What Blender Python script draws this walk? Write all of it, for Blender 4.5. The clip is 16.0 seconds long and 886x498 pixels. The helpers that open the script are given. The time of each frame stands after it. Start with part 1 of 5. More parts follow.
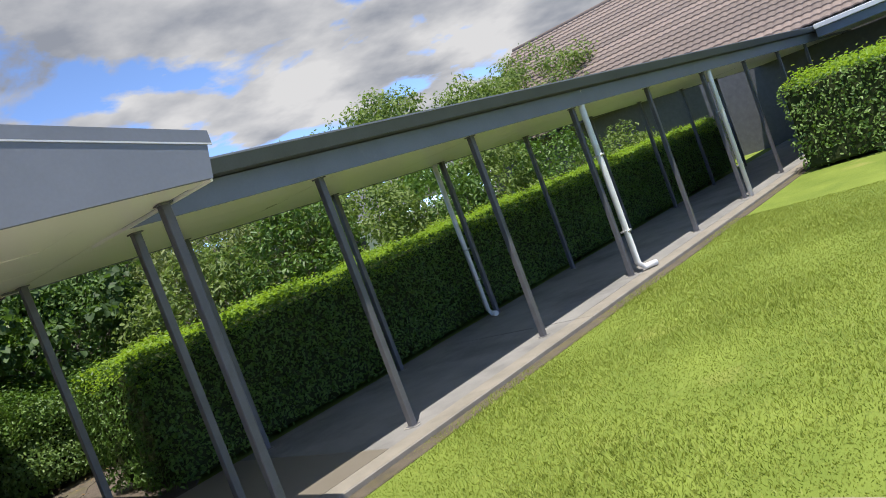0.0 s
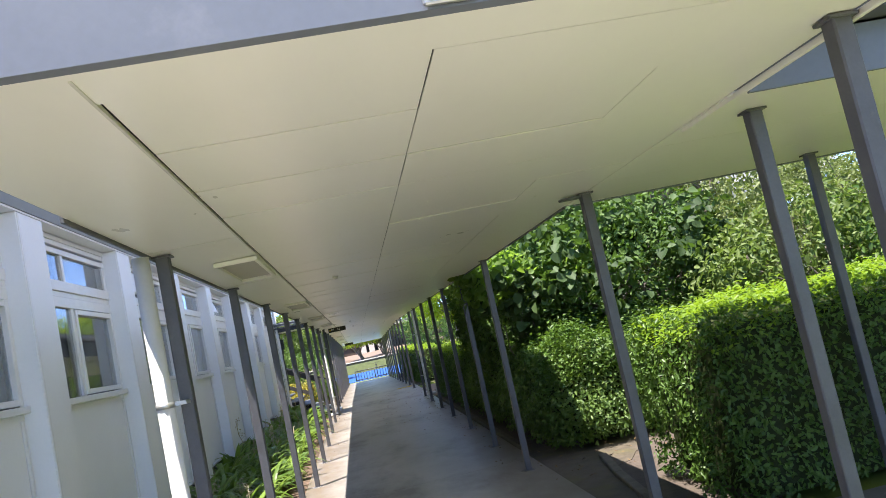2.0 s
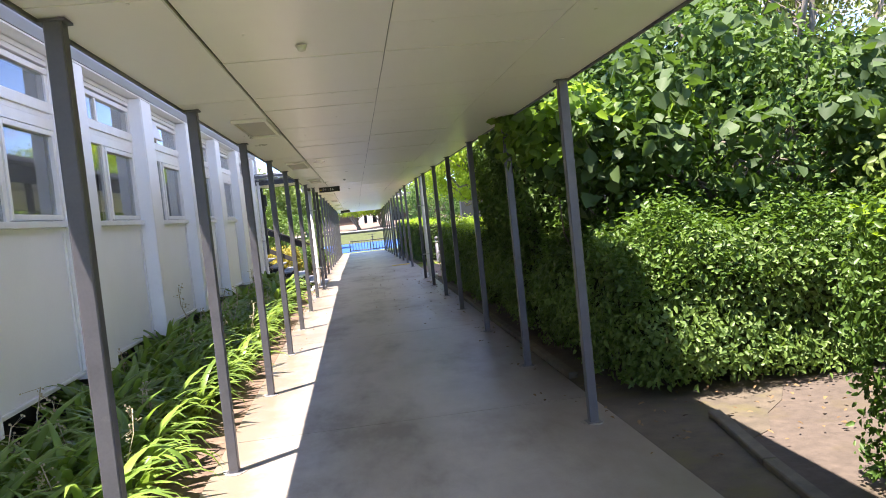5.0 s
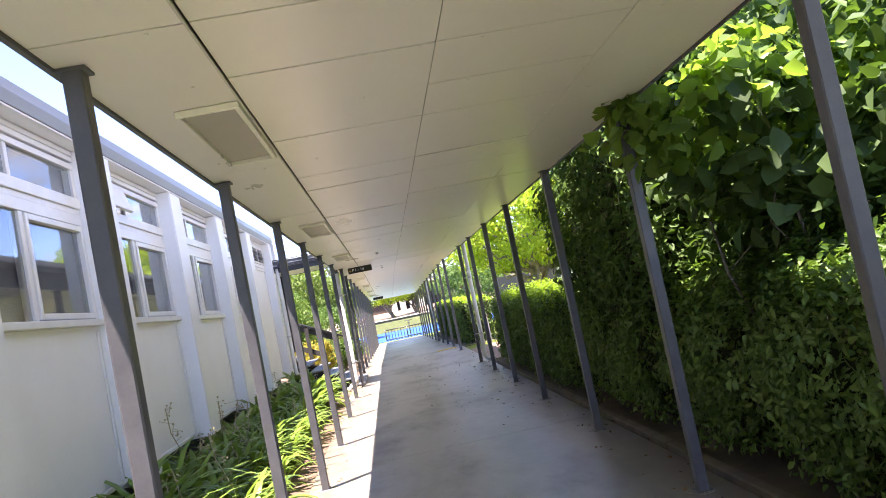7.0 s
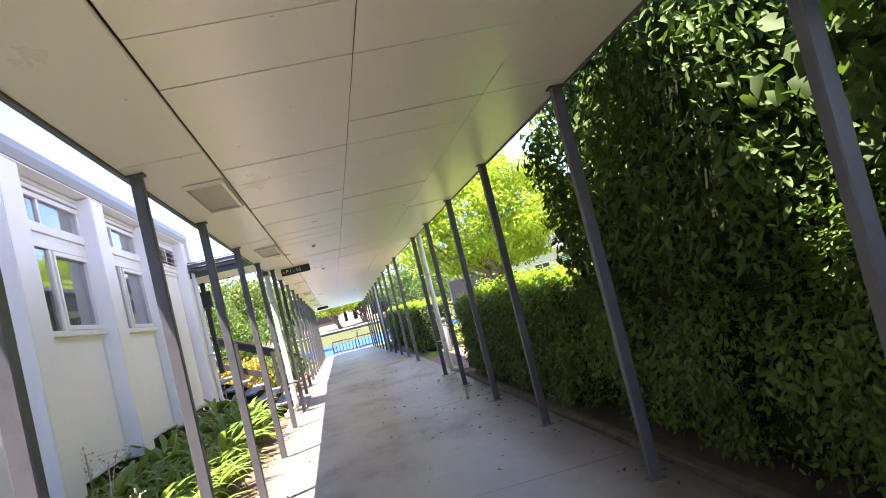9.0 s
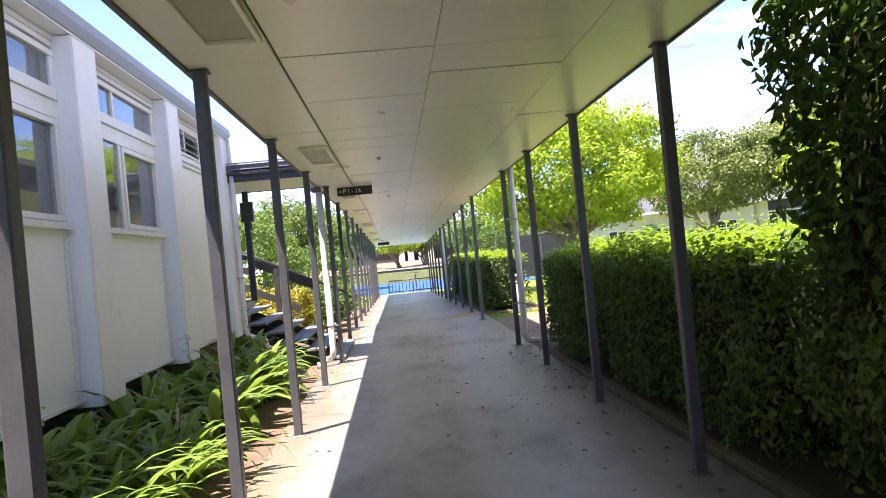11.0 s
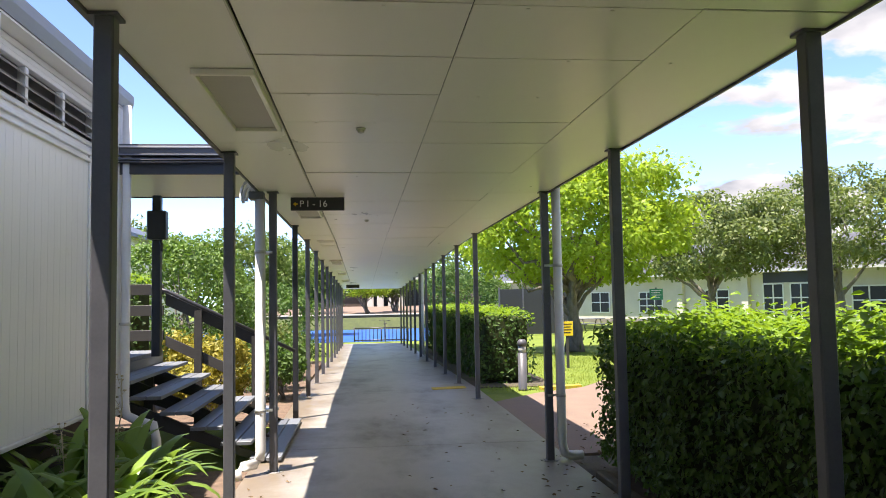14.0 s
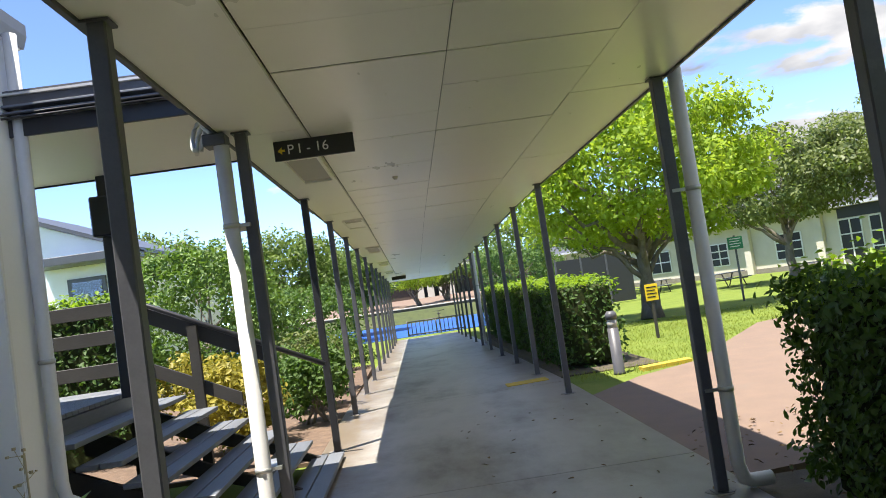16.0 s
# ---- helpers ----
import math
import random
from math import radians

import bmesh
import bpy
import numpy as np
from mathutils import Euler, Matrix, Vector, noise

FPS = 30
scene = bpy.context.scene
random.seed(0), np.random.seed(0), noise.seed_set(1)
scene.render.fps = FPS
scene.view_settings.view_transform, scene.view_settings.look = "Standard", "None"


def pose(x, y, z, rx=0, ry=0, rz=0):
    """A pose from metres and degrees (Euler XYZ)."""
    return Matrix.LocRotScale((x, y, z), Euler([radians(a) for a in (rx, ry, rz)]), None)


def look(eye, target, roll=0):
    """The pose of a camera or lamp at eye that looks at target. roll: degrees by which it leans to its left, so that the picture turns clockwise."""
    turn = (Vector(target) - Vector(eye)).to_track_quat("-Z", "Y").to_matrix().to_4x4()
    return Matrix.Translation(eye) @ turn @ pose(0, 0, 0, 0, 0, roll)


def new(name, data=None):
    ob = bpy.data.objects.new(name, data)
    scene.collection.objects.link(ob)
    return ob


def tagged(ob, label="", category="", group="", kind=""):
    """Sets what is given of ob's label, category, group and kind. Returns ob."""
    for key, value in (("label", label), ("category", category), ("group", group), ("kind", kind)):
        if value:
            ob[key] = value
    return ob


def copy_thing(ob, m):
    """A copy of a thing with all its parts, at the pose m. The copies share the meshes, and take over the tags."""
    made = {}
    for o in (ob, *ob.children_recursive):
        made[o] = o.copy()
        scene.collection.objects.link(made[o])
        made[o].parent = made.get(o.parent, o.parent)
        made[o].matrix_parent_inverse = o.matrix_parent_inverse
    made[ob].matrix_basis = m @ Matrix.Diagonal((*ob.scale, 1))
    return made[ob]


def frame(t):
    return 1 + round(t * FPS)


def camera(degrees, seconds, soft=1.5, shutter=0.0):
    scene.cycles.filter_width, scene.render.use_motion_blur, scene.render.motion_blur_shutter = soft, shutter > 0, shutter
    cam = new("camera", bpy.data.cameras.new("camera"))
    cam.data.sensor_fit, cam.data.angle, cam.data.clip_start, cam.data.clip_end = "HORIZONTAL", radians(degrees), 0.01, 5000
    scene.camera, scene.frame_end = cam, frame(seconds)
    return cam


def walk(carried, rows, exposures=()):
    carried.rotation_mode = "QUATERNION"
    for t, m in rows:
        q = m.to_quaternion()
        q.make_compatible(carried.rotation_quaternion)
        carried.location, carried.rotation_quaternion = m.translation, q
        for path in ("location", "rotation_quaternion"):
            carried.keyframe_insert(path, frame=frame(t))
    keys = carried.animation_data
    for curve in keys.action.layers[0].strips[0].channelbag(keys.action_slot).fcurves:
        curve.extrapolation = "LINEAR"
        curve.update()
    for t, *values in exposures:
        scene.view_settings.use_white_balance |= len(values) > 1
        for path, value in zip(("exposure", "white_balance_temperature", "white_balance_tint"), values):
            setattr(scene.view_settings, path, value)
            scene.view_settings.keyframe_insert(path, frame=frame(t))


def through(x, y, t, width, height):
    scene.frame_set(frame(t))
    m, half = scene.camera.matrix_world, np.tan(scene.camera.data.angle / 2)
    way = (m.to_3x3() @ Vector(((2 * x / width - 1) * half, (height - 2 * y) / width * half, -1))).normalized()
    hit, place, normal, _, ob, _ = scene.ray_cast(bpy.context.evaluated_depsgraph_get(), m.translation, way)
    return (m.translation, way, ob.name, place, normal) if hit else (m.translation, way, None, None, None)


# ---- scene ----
cam = camera(60.0, 16.0, soft=0.95)
PATH = [
    (0, (-0.064, 2.088, 1.835), (1.415, 3.431, 1.734), -20.6),
    (0.5, (0.369, 2.58, 1.796), (1.405, 4.291, 1.821), -17.9),
    (1, (0.575, 3.251, 1.819), (1.39, 5.074, 1.931), -13.3),
    (1.5, (0.794, 3.887, 1.83), (1.273, 5.82, 2.015), -11.6),
    (2, (0.918, 4.5, 1.809), (1.186, 6.472, 2.01), -12.2),
    (2.5, (0.969, 5.11, 1.811), (1.057, 7.093, 2.055), -12.2),
    (3, (0.969, 5.727, 1.778), (1.1, 7.707, 2.031), -11.1),
    (3.5, (1.099, 6.312, 1.722), (1.427, 8.277, 1.892), -8.3),
    (4, (1.12, 6.927, 1.706), (1.602, 8.867, 1.743), -5.9),
    (4.5, (1.029, 7.45, 1.633), (1.457, 9.401, 1.52), -3.4),
    (5, (1.016, 8.075, 1.666), (1.232, 10.06, 1.562), -5.9),
    (5.2, (0.997, 8.345, 1.66), (1.169, 10.335, 1.572), -7.3),
    (7.3, (0.864, 11.266, 1.513), (1.069, 13.252, 1.636), -12.6),
    (7.5, (0.875, 11.528, 1.515), (1.104, 13.513, 1.597), -13.5),
    (8, (0.888, 12.193, 1.482), (1.159, 14.174, 1.515), -15.6),
    (8.5, (0.87, 12.882, 1.445), (1.203, 14.849, 1.58), -15.8),
    (9, (0.919, 13.472, 1.415), (1.232, 15.444, 1.525), -13.9),
    (9.5, (0.948, 14.122, 1.397), (1.091, 16.116, 1.455), -10.9),
    (9.7, (0.944, 14.387, 1.4), (1.025, 16.385, 1.418), -10.1),
    (11.8, (0.943, 17.186, 1.423), (1.134, 19.177, 1.434), -3.4),
    (12, (0.945, 17.44, 1.446), (1.158, 19.428, 1.501), -3.7),
    (12.5, (0.961, 18.069, 1.501), (1.218, 20.052, 1.556), -4.0),
    (13, (0.911, 18.717, 1.468), (1.156, 20.701, 1.521), -2.5),
    (13.5, (0.89, 19.332, 1.487), (1.128, 21.316, 1.562), -1.6),
    (14, (0.869, 19.962, 1.501), (1.079, 21.947, 1.632), -1.0),
    (14.5, (0.871, 20.547, 1.493), (1.022, 22.526, 1.74), -0.5),
    (15, (0.943, 21.172, 1.455), (0.927, 23.152, 1.74), -2.9),
    (15.5, (0.905, 21.801, 1.446), (0.859, 23.795, 1.592), -7.5),
    (16, (0.946, 22.483, 1.414), (1.038, 24.478, 1.519), -8.3),
]
EXPOSURES = [(0.0, 1.68, 6550, 10), (0.5, 1.95, 6500, 9), (1.0, 2.18, 6500, 13), (1.5, 2.43, 6500, 14), (2.5, 2.68, 6550, 14), (3.5, 2.85, 6650, 16), (5.0, 3.1, 6800, 20), (7.3, 3.5, 7000, 24), (8.5, 3.55, 7000, 25), (9.5, 3.4, 7000, 24), (12.0, 2.75, 6950, 20), (14.0, 2.5, 6850, 15), (16.0, 2.28, 6700, 10)]
walk(cam, [(r[0], look(r[1], r[2], r[3])) for r in PATH], EXPOSURES)

# ---- world, sun ----
SUN_WAY = Vector((0.25, 0.205, -1.0)).normalized()
sun = new("sun", bpy.data.lights.new("sun", "SUN"))
sun.data.energy, sun.data.angle, sun.data.color = 2.6, radians(0.53), (1.0, 0.95, 0.87)
sun.matrix_world = SUN_WAY.to_track_quat("-Z", "Y").to_matrix().to_4x4()


def make_world():
    w = bpy.data.worlds.new("sky")
    scene.world = w
    w.use_nodes = True
    nt = w.node_tree
    nt.nodes.clear()
    N, L = nt.nodes.new, nt.links.new
    sky = N("ShaderNodeTexSky")
    sky.sky_type, sky.sun_disc = "NISHITA", False
    sky.sun_elevation = math.asin(-SUN_WAY.z)
    sky.sun_rotation = math.atan2(-SUN_WAY.x, -SUN_WAY.y)
    sky.air_density, sky.dust_density, sky.ozone_density = 0.42, 0.03, 3.0
    sky.altitude = 2200
    co = N("ShaderNodeTexCoord")
    sep = N("ShaderNodeSeparateXYZ")
    L(co.outputs["Generated"], sep.inputs[0])
    add = N("ShaderNodeMath"); add.operation = "ADD"; add.inputs[1].default_value = 0.22
    L(sep.outputs["Z"], add.inputs[0])
    div = N("ShaderNodeVectorMath"); div.operation = "DIVIDE"
    com = N("ShaderNodeCombineXYZ")
    for i in range(3):
        L(add.outputs[0], com.inputs[i])
    L(co.outputs["Generated"], div.inputs[0]); L(com.outputs[0], div.inputs[1])
    mp = N("ShaderNodeMapping"); mp.inputs["Location"].default_value = (1.3, 0.45, 0.0); mp.inputs["Scale"].default_value = (0.85, 0.85, 0.85)
    L(div.outputs[0], mp.inputs[0])
    no = N("ShaderNodeTexNoise"); no.inputs["Scale"].default_value = 2.3; no.inputs["Detail"].default_value = 9; no.inputs["Roughness"].default_value = 0.56
    no.inputs["Distortion"].default_value = 0.25
    L(mp.outputs[0], no.inputs["Vector"])
    ramp = N("ShaderNodeValToRGB")
    ramp.color_ramp.elements[0].position, ramp.color_ramp.elements[1].position = 0.61, 0.67
    east = N("ShaderNodeMath"); east.operation = "MULTIPLY_ADD"; east.inputs[1].default_value = 0.27  # more cloud to the east
    L(sep.outputs["X"], east.inputs[0]); L(no.outputs["Fac"], east.inputs[2])
    L(east.outputs[0], ramp.inputs[0])
    tone = N("ShaderNodeTexNoise"); tone.inputs["Scale"].default_value = 3.2; tone.inputs["Detail"].default_value = 6
    L(mp.outputs[0], tone.inputs["Vector"])
    cr = N("ShaderNodeValToRGB")
    cr.color_ramp.elements[0].position, cr.color_ramp.elements[1].position = 0.36, 0.6
    cr.color_ramp.elements[0].color = (0.72, 0.78, 0.92, 1)
    cr.color_ramp.elements[1].color = (1.75, 1.75, 1.78, 1)
    L(tone.outputs["Fac"], cr.inputs[0])
    mix = N("ShaderNodeMix"); mix.data_type = "RGBA"
    L(ramp.outputs["Color"], mix.inputs["Factor"]); L(sky.outputs[0], mix.inputs["A"]); L(cr.outputs["Color"], mix.inputs["B"])
    bg = N("ShaderNodeBackground"); bg.inputs["Strength"].default_value = 0.13
    L(mix.outputs["Result"], bg.inputs["Color"])
    out = N("ShaderNodeOutputWorld"); L(bg.outputs[0], out.inputs["Surface"])


make_world()

# ---- materials ----
def material(name, c1, c2=None, rough=0.6, metal=0.0, scale=8.0, fine=60.0, bump=0.15, stain=None, stain_scale=1.2, stain_at=0.55, stretch=(1, 1, 1), spec=0.5, per_object=0.0, island=0.0, coat=0.0):
    """Two scales of variation in colour, fine relief, optional stains with an outline of their own."""
    m = bpy.data.materials.new(name)
    m.use_nodes = True
    nt = m.node_tree
    N, L = nt.nodes.new, nt.links.new
    p = nt.nodes["Principled BSDF"]
    c2 = c2 or tuple(v * 0.8 for v in c1)
    co = N("ShaderNodeTexCoord")
    mp = N("ShaderNodeMapping"); mp.inputs["Scale"].default_value = stretch
    geo = N("ShaderNodeNewGeometry")
    L(geo.outputs["Position"], mp.inputs[0])
    a = N("ShaderNodeTexNoise"); a.inputs["Scale"].default_value = scale; a.inputs["Detail"].default_value = 5; a.inputs["Roughness"].default_value = 0.6
    b = N("ShaderNodeTexNoise"); b.inputs["Scale"].default_value = fine; b.inputs["Detail"].default_value = 3
    L(mp.outputs[0], a.inputs["Vector"]); L(mp.outputs[0], b.inputs["Vector"])
    f = N("ShaderNodeMath"); f.operation = "MULTIPLY_ADD"; f.inputs[1].default_value = 0.35
    L(b.outputs["Fac"], f.inputs[0]); L(a.outputs["Fac"], f.inputs[2])
    last = f.outputs[0]
    if per_object or island:
        src = geo.outputs["Random Per Island"] if island else N("ShaderNodeObjectInfo").outputs["Random"]
        g = N("ShaderNodeMath"); g.operation = "MULTIPLY_ADD"; g.inputs[1].default_value = island or per_object
        L(src, g.inputs[0]); L(last, g.inputs[2])
        h = N("ShaderNodeMath"); h.operation = "SUBTRACT"; h.inputs[1].default_value = (island or per_object) * 0.5
        L(g.outputs[0], h.inputs[0])
        last = h.outputs[0]
    r = N("ShaderNodeValToRGB")
    r.color_ramp.elements[0].position, r.color_ramp.elements[1].position = 0.42, 0.92
    r.color_ramp.elements[0].color, r.color_ramp.elements[1].color = (*c2, 1), (*c1, 1)
    L(last, r.inputs[0])
    colour = r.outputs["Color"]
    if stain:
        s = N("ShaderNodeTexNoise"); s.inputs["Scale"].default_value = stain_scale; s.inputs["Detail"].default_value = 7; s.inputs["Roughness"].default_value = 0.65
        L(mp.outputs[0], s.inputs["Vector"])
        q = N("ShaderNodeValToRGB")
        q.color_ramp.elements[0].position, q.color_ramp.elements[1].position = stain_at, stain_at + 0.18
        q.color_ramp.elements[1].color = (0.8, 0.8, 0.8, 1)
        L(s.outputs["Fac"], q.inputs[0])
        mix = N("ShaderNodeMix"); mix.data_type = "RGBA"
        mix.inputs["B"].default_value = (*stain, 1)
        L(q.outputs["Color"], mix.inputs["Factor"]); L(colour, mix.inputs["A"])
        colour = mix.outputs["Result"]
    L(colour, p.inputs["Base Color"])
    rr = N("ShaderNodeMapRange"); rr.inputs["To Min"].default_value = max(0.02, rough - 0.1); rr.inputs["To Max"].default_value = min(1, rough + 0.1)
    L(a.outputs["Fac"], rr.inputs["Value"]); L(rr.outputs[0], p.inputs["Roughness"])
    p.inputs["Metallic"].default_value = metal
    p.inputs["Specular IOR Level"].default_value = spec
    p.inputs["Coat Weight"].default_value = coat
    if bump:
        bp = N("ShaderNodeBump"); bp.inputs["Strength"].default_value = bump; bp.inputs["Distance"].default_value = 0.01
        L(f.outputs[0], bp.inputs["Height"]); L(bp.outputs[0], p.inputs["Normal"])
    return m


def leaf_material(name, dark, light, glow, rough=0.45, through=0.35, spec=0.28):
    """A leaf: varied per leaf, with light passing through the blade."""
    m = bpy.data.materials.new(name)
    m.use_nodes = True
    nt = m.node_tree
    N, L = nt.nodes.new, nt.links.new
    p = nt.nodes["Principled BSDF"]
    out = nt.nodes["Material Output"]
    geo = N("ShaderNodeNewGeometry")
    n = N("ShaderNodeTexNoise"); n.inputs["Scale"].default_value = 1.7; n.inputs["Detail"].default_value = 4
    L(geo.outputs["Position"], n.inputs["Vector"])
    f = N("ShaderNodeMath"); f.operation = "MULTIPLY_ADD"; f.inputs[1].default_value = 0.7
    L(geo.outputs["Random Per Island"], f.inputs[0]); L(n.outputs["Fac"], f.inputs[2])
    r = N("ShaderNodeValToRGB")
    r.color_ramp.elements[0].position = 0.35
    r.color_ramp.elements[0].color, r.color_ramp.elements[1].color = (*dark, 1), (*light, 1)
    r.color_ramp.elements[1].position = 1.0
    L(f.outputs[0], r.inputs[0]); L(r.outputs["Color"], p.inputs["Base Color"])
    p.inputs["Roughness"].default_value = rough
    p.inputs["Specular IOR Level"].default_value = spec
    t = N("ShaderNodeBsdfTranslucent"); t.inputs["Color"].default_value = (*glow, 1)
    mix = N("ShaderNodeMixShader"); mix.inputs[0].default_value = through
    L(p.outputs[0], mix.inputs[1]); L(t.outputs[0], mix.inputs[2]); L(mix.outputs[0], out.inputs["Surface"])
    return m


def plain(name, colour, rough=0.5, metal=0.0, spec=0.5):
    return material(name, colour, tuple(v * 0.88 for v in colour), rough, metal, 6.0, 90.0, 0.04, spec=spec)


M = {}
M["concrete"] = material("concrete_worn", (0.5, 0.485, 0.455), (0.28, 0.27, 0.255), 0.42, scale=1.6, fine=120, bump=0.1, stain=(0.105, 0.097, 0.086), stain_scale=0.8, stain_at=0.45, stretch=(1.15, 0.5, 1), spec=0.5)
M["concrete_old"] = material("concrete_dark_worn", (0.42, 0.41, 0.39), (0.22, 0.214, 0.205), 0.46, scale=1.5, fine=120, bump=0.12, stain=(0.16, 0.155, 0.147), stain_scale=0.7, stain_at=0.46, stretch=(1.15, 0.5, 1), spec=0.5)


def edge_dirt(m, x_from, x_to, colour, side=1):
    """Brown silt washed against one side of the slab, with a ragged outline."""
    nt = m.node_tree
    N, L = nt.nodes.new, nt.links.new
    p = nt.nodes["Principled BSDF"]
    old = p.inputs["Base Color"].links[0].from_socket
    geo = N("ShaderNodeNewGeometry")
    sep = N("ShaderNodeSeparateXYZ"); L(geo.outputs["Position"], sep.inputs[0])
    n = N("ShaderNodeTexNoise"); n.inputs["Scale"].default_value = 2.6; n.inputs["Detail"].default_value = 8; n.inputs["Roughness"].default_value = 0.7
    L(geo.outputs["Position"], n.inputs["Vector"])
    a = N("ShaderNodeMath"); a.operation = "MULTIPLY_ADD"; a.inputs[1].default_value = 0.9
    flip = N("ShaderNodeMath"); flip.operation = "MULTIPLY"; flip.inputs[1].default_value = side
    L(sep.outputs["X"], flip.inputs[0])
    L(n.outputs["Fac"], a.inputs[0]); L(flip.outputs[0], a.inputs[2])
    r = N("ShaderNodeMapRange"); r.inputs["From Min"].default_value = x_from + 0.45; r.inputs["From Max"].default_value = x_to + 0.45; r.inputs["To Max"].default_value = 0.9
    L(a.outputs[0], r.inputs["Value"])
    mix = N("ShaderNodeMix"); mix.data_type = "RGBA"; mix.inputs["B"].default_value = (*colour, 1)
    L(r.outputs[0], mix.inputs["Factor"]); L(old, mix.inputs["A"]); L(mix.outputs["Result"], p.inputs["Base Color"])


edge_dirt(M["concrete"], 1.5, 2.9, (0.17, 0.138, 0.104))
edge_dirt(M["concrete"], -0.6, -0.05, (0.17, 0.132, 0.092), -1)
edge_dirt(M["concrete_old"], -0.6, -0.05, (0.17, 0.134, 0.096), -1)
edge_dirt(M["concrete_old"], 2.2, 2.75, (0.14, 0.12, 0.092))
M["edging"] = material("mossy_dark_edging", (0.165, 0.14, 0.105), (0.085, 0.074, 0.054), 0.95, scale=6, fine=90, bump=0.6)
M["asphalt"] = material("dark_asphalt_concrete", (0.225, 0.218, 0.21), (0.145, 0.141, 0.136), 0.8, scale=2.0, fine=150, bump=0.2, stain=(0.09, 0.088, 0.085), stain_scale=0.8, stain_at=0.5)
M["kerb"] = material("concrete_kerb", (0.25, 0.225, 0.19), (0.16, 0.145, 0.12), 0.8, scale=3, fine=120, bump=0.25, stain=(0.16, 0.15, 0.12), stain_scale=4, stain_at=0.56)
M["soffit"] = material("soffit_cream_paint", (0.87, 0.845, 0.765), (0.83, 0.805, 0.725), 0.31, scale=1.4, fine=16, bump=0.03, stretch=(1.0, 0.35, 1))
M["soffit_strip"] = material("cover_strip_cream", (0.66, 0.64, 0.56), (0.55, 0.53, 0.46), 0.5, bump=0.05)
M["grey"] = material("steel_grey_paint", (0.105, 0.105, 0.117), (0.07, 0.071, 0.081), 0.42, scale=7, fine=90, bump=0.06, stain=(0.19, 0.18, 0.175), stain_scale=6, stain_at=0.64)
M["fascia"] = material("fascia_blue_grey_paint", (0.17, 0.185, 0.225), (0.135, 0.148, 0.18), 0.5, scale=1.5, fine=40, bump=0.05, stain=(0.25, 0.25, 0.28), stain_scale=2, stain_at=0.62)
M["roof"] = material("roof_dark_steel", (0.10, 0.10, 0.11), (0.07, 0.07, 0.078), 0.4, scale=2, fine=50, bump=0.05)
M["trim_light"] = plain("flashing_edge_light", (0.62, 0.62, 0.62), 0.35, 0.2)
M["white"] = material("weathered_white_paint", (0.85, 0.86, 0.865), (0.79, 0.80, 0.805), 0.45, scale=1.5, fine=40, bump=0.05, stain=(0.56, 0.56, 0.53), stain_scale=1.2, stain_at=0.66)
M["frame_white"] = plain("window_frame_white", (0.80, 0.80, 0.79), 0.35)
M["pipe"] = material("pvc_pipe_white", (0.72, 0.715, 0.70), (0.63, 0.62, 0.60), 0.4, scale=5, fine=60, bump=0.03, stain=(0.48, 0.44, 0.36), stain_scale=5, stain_at=0.66)
M["galv"] = plain("galvanised_steel", (0.52, 0.52, 0.50), 0.42, 0.75)
# real black plastic, and also the painted shade of gaps and recesses
M["black"] = plain("black_plastic_and_shade", (0.018, 0.018, 0.02), 0.4)
M["blackpaint"] = plain("black_paint", (0.03, 0.03, 0.034), 0.4)
M["signwhite"] = plain("sign_letter_white", (0.82, 0.82, 0.82), 0.5)
M["yellow"] = plain("sign_yellow", (0.78, 0.55, 0.02), 0.5)
M["deck"] = material("decking_painted_grey", (0.19, 0.205, 0.23), (0.125, 0.135, 0.155), 0.5, scale=4, fine=70, bump=0.2, stretch=(1, 0.12, 1), stain=(0.12, 0.12, 0.12), stain_scale=3, per_object=0.3)
M["rail"] = material("dark_stained_timber", (0.048, 0.044, 0.041), (0.03, 0.028, 0.026), 0.65, scale=5, fine=80, bump=0.2, stretch=(0.3, 1, 1))
M["soil"] = material("garden_soil_bark", (0.19, 0.125, 0.085), (0.08, 0.055, 0.04), 0.95, scale=9, fine=120, bump=0.9, stain=(0.27, 0.2, 0.14), stain_scale=14, stain_at=0.56)
M["dirt"] = material("mossy_dirt", (0.115, 0.093, 0.065), (0.05, 0.042, 0.03), 0.95, scale=5, fine=110, bump=0.8, stain=(0.10, 0.088, 0.03), stain_scale=2.2, stain_at=0.5)
M["lawn"] = material("lawn_grass", (0.175, 0.225, 0.04), (0.10, 0.145, 0.022), 0.9, scale=1.3, fine=170, bump=0.9, stain=(0.24, 0.235, 0.07), stain_scale=1.1, stain_at=0.6, spec=0.2)
M["paving"] = material("pink_concrete_path", (0.215, 0.15, 0.113), (0.165, 0.116, 0.09), 0.85, scale=3, fine=200, bump=0.2, stain=(0.18, 0.138, 0.11), stain_scale=1.6, stain_at=0.6)
M["gravel"] = material("pale_gravel_path", (0.11, 0.086, 0.067), (0.056, 0.044, 0.034), 0.95, scale=14, fine=150, bump=0.8, stain=(0.085, 0.066, 0.035), stain_scale=2, stain_at=0.52)
M["tactile"] = material("yellow_tactile_paint", (0.62, 0.42, 0.03), (0.42, 0.3, 0.05), 0.7, scale=8, fine=90, bump=0.2)
M["court"] = material("blue_sport_court", (0.015, 0.095, 0.40), (0.012, 0.075, 0.33), 0.6, scale=1, fine=20, bump=0.02)
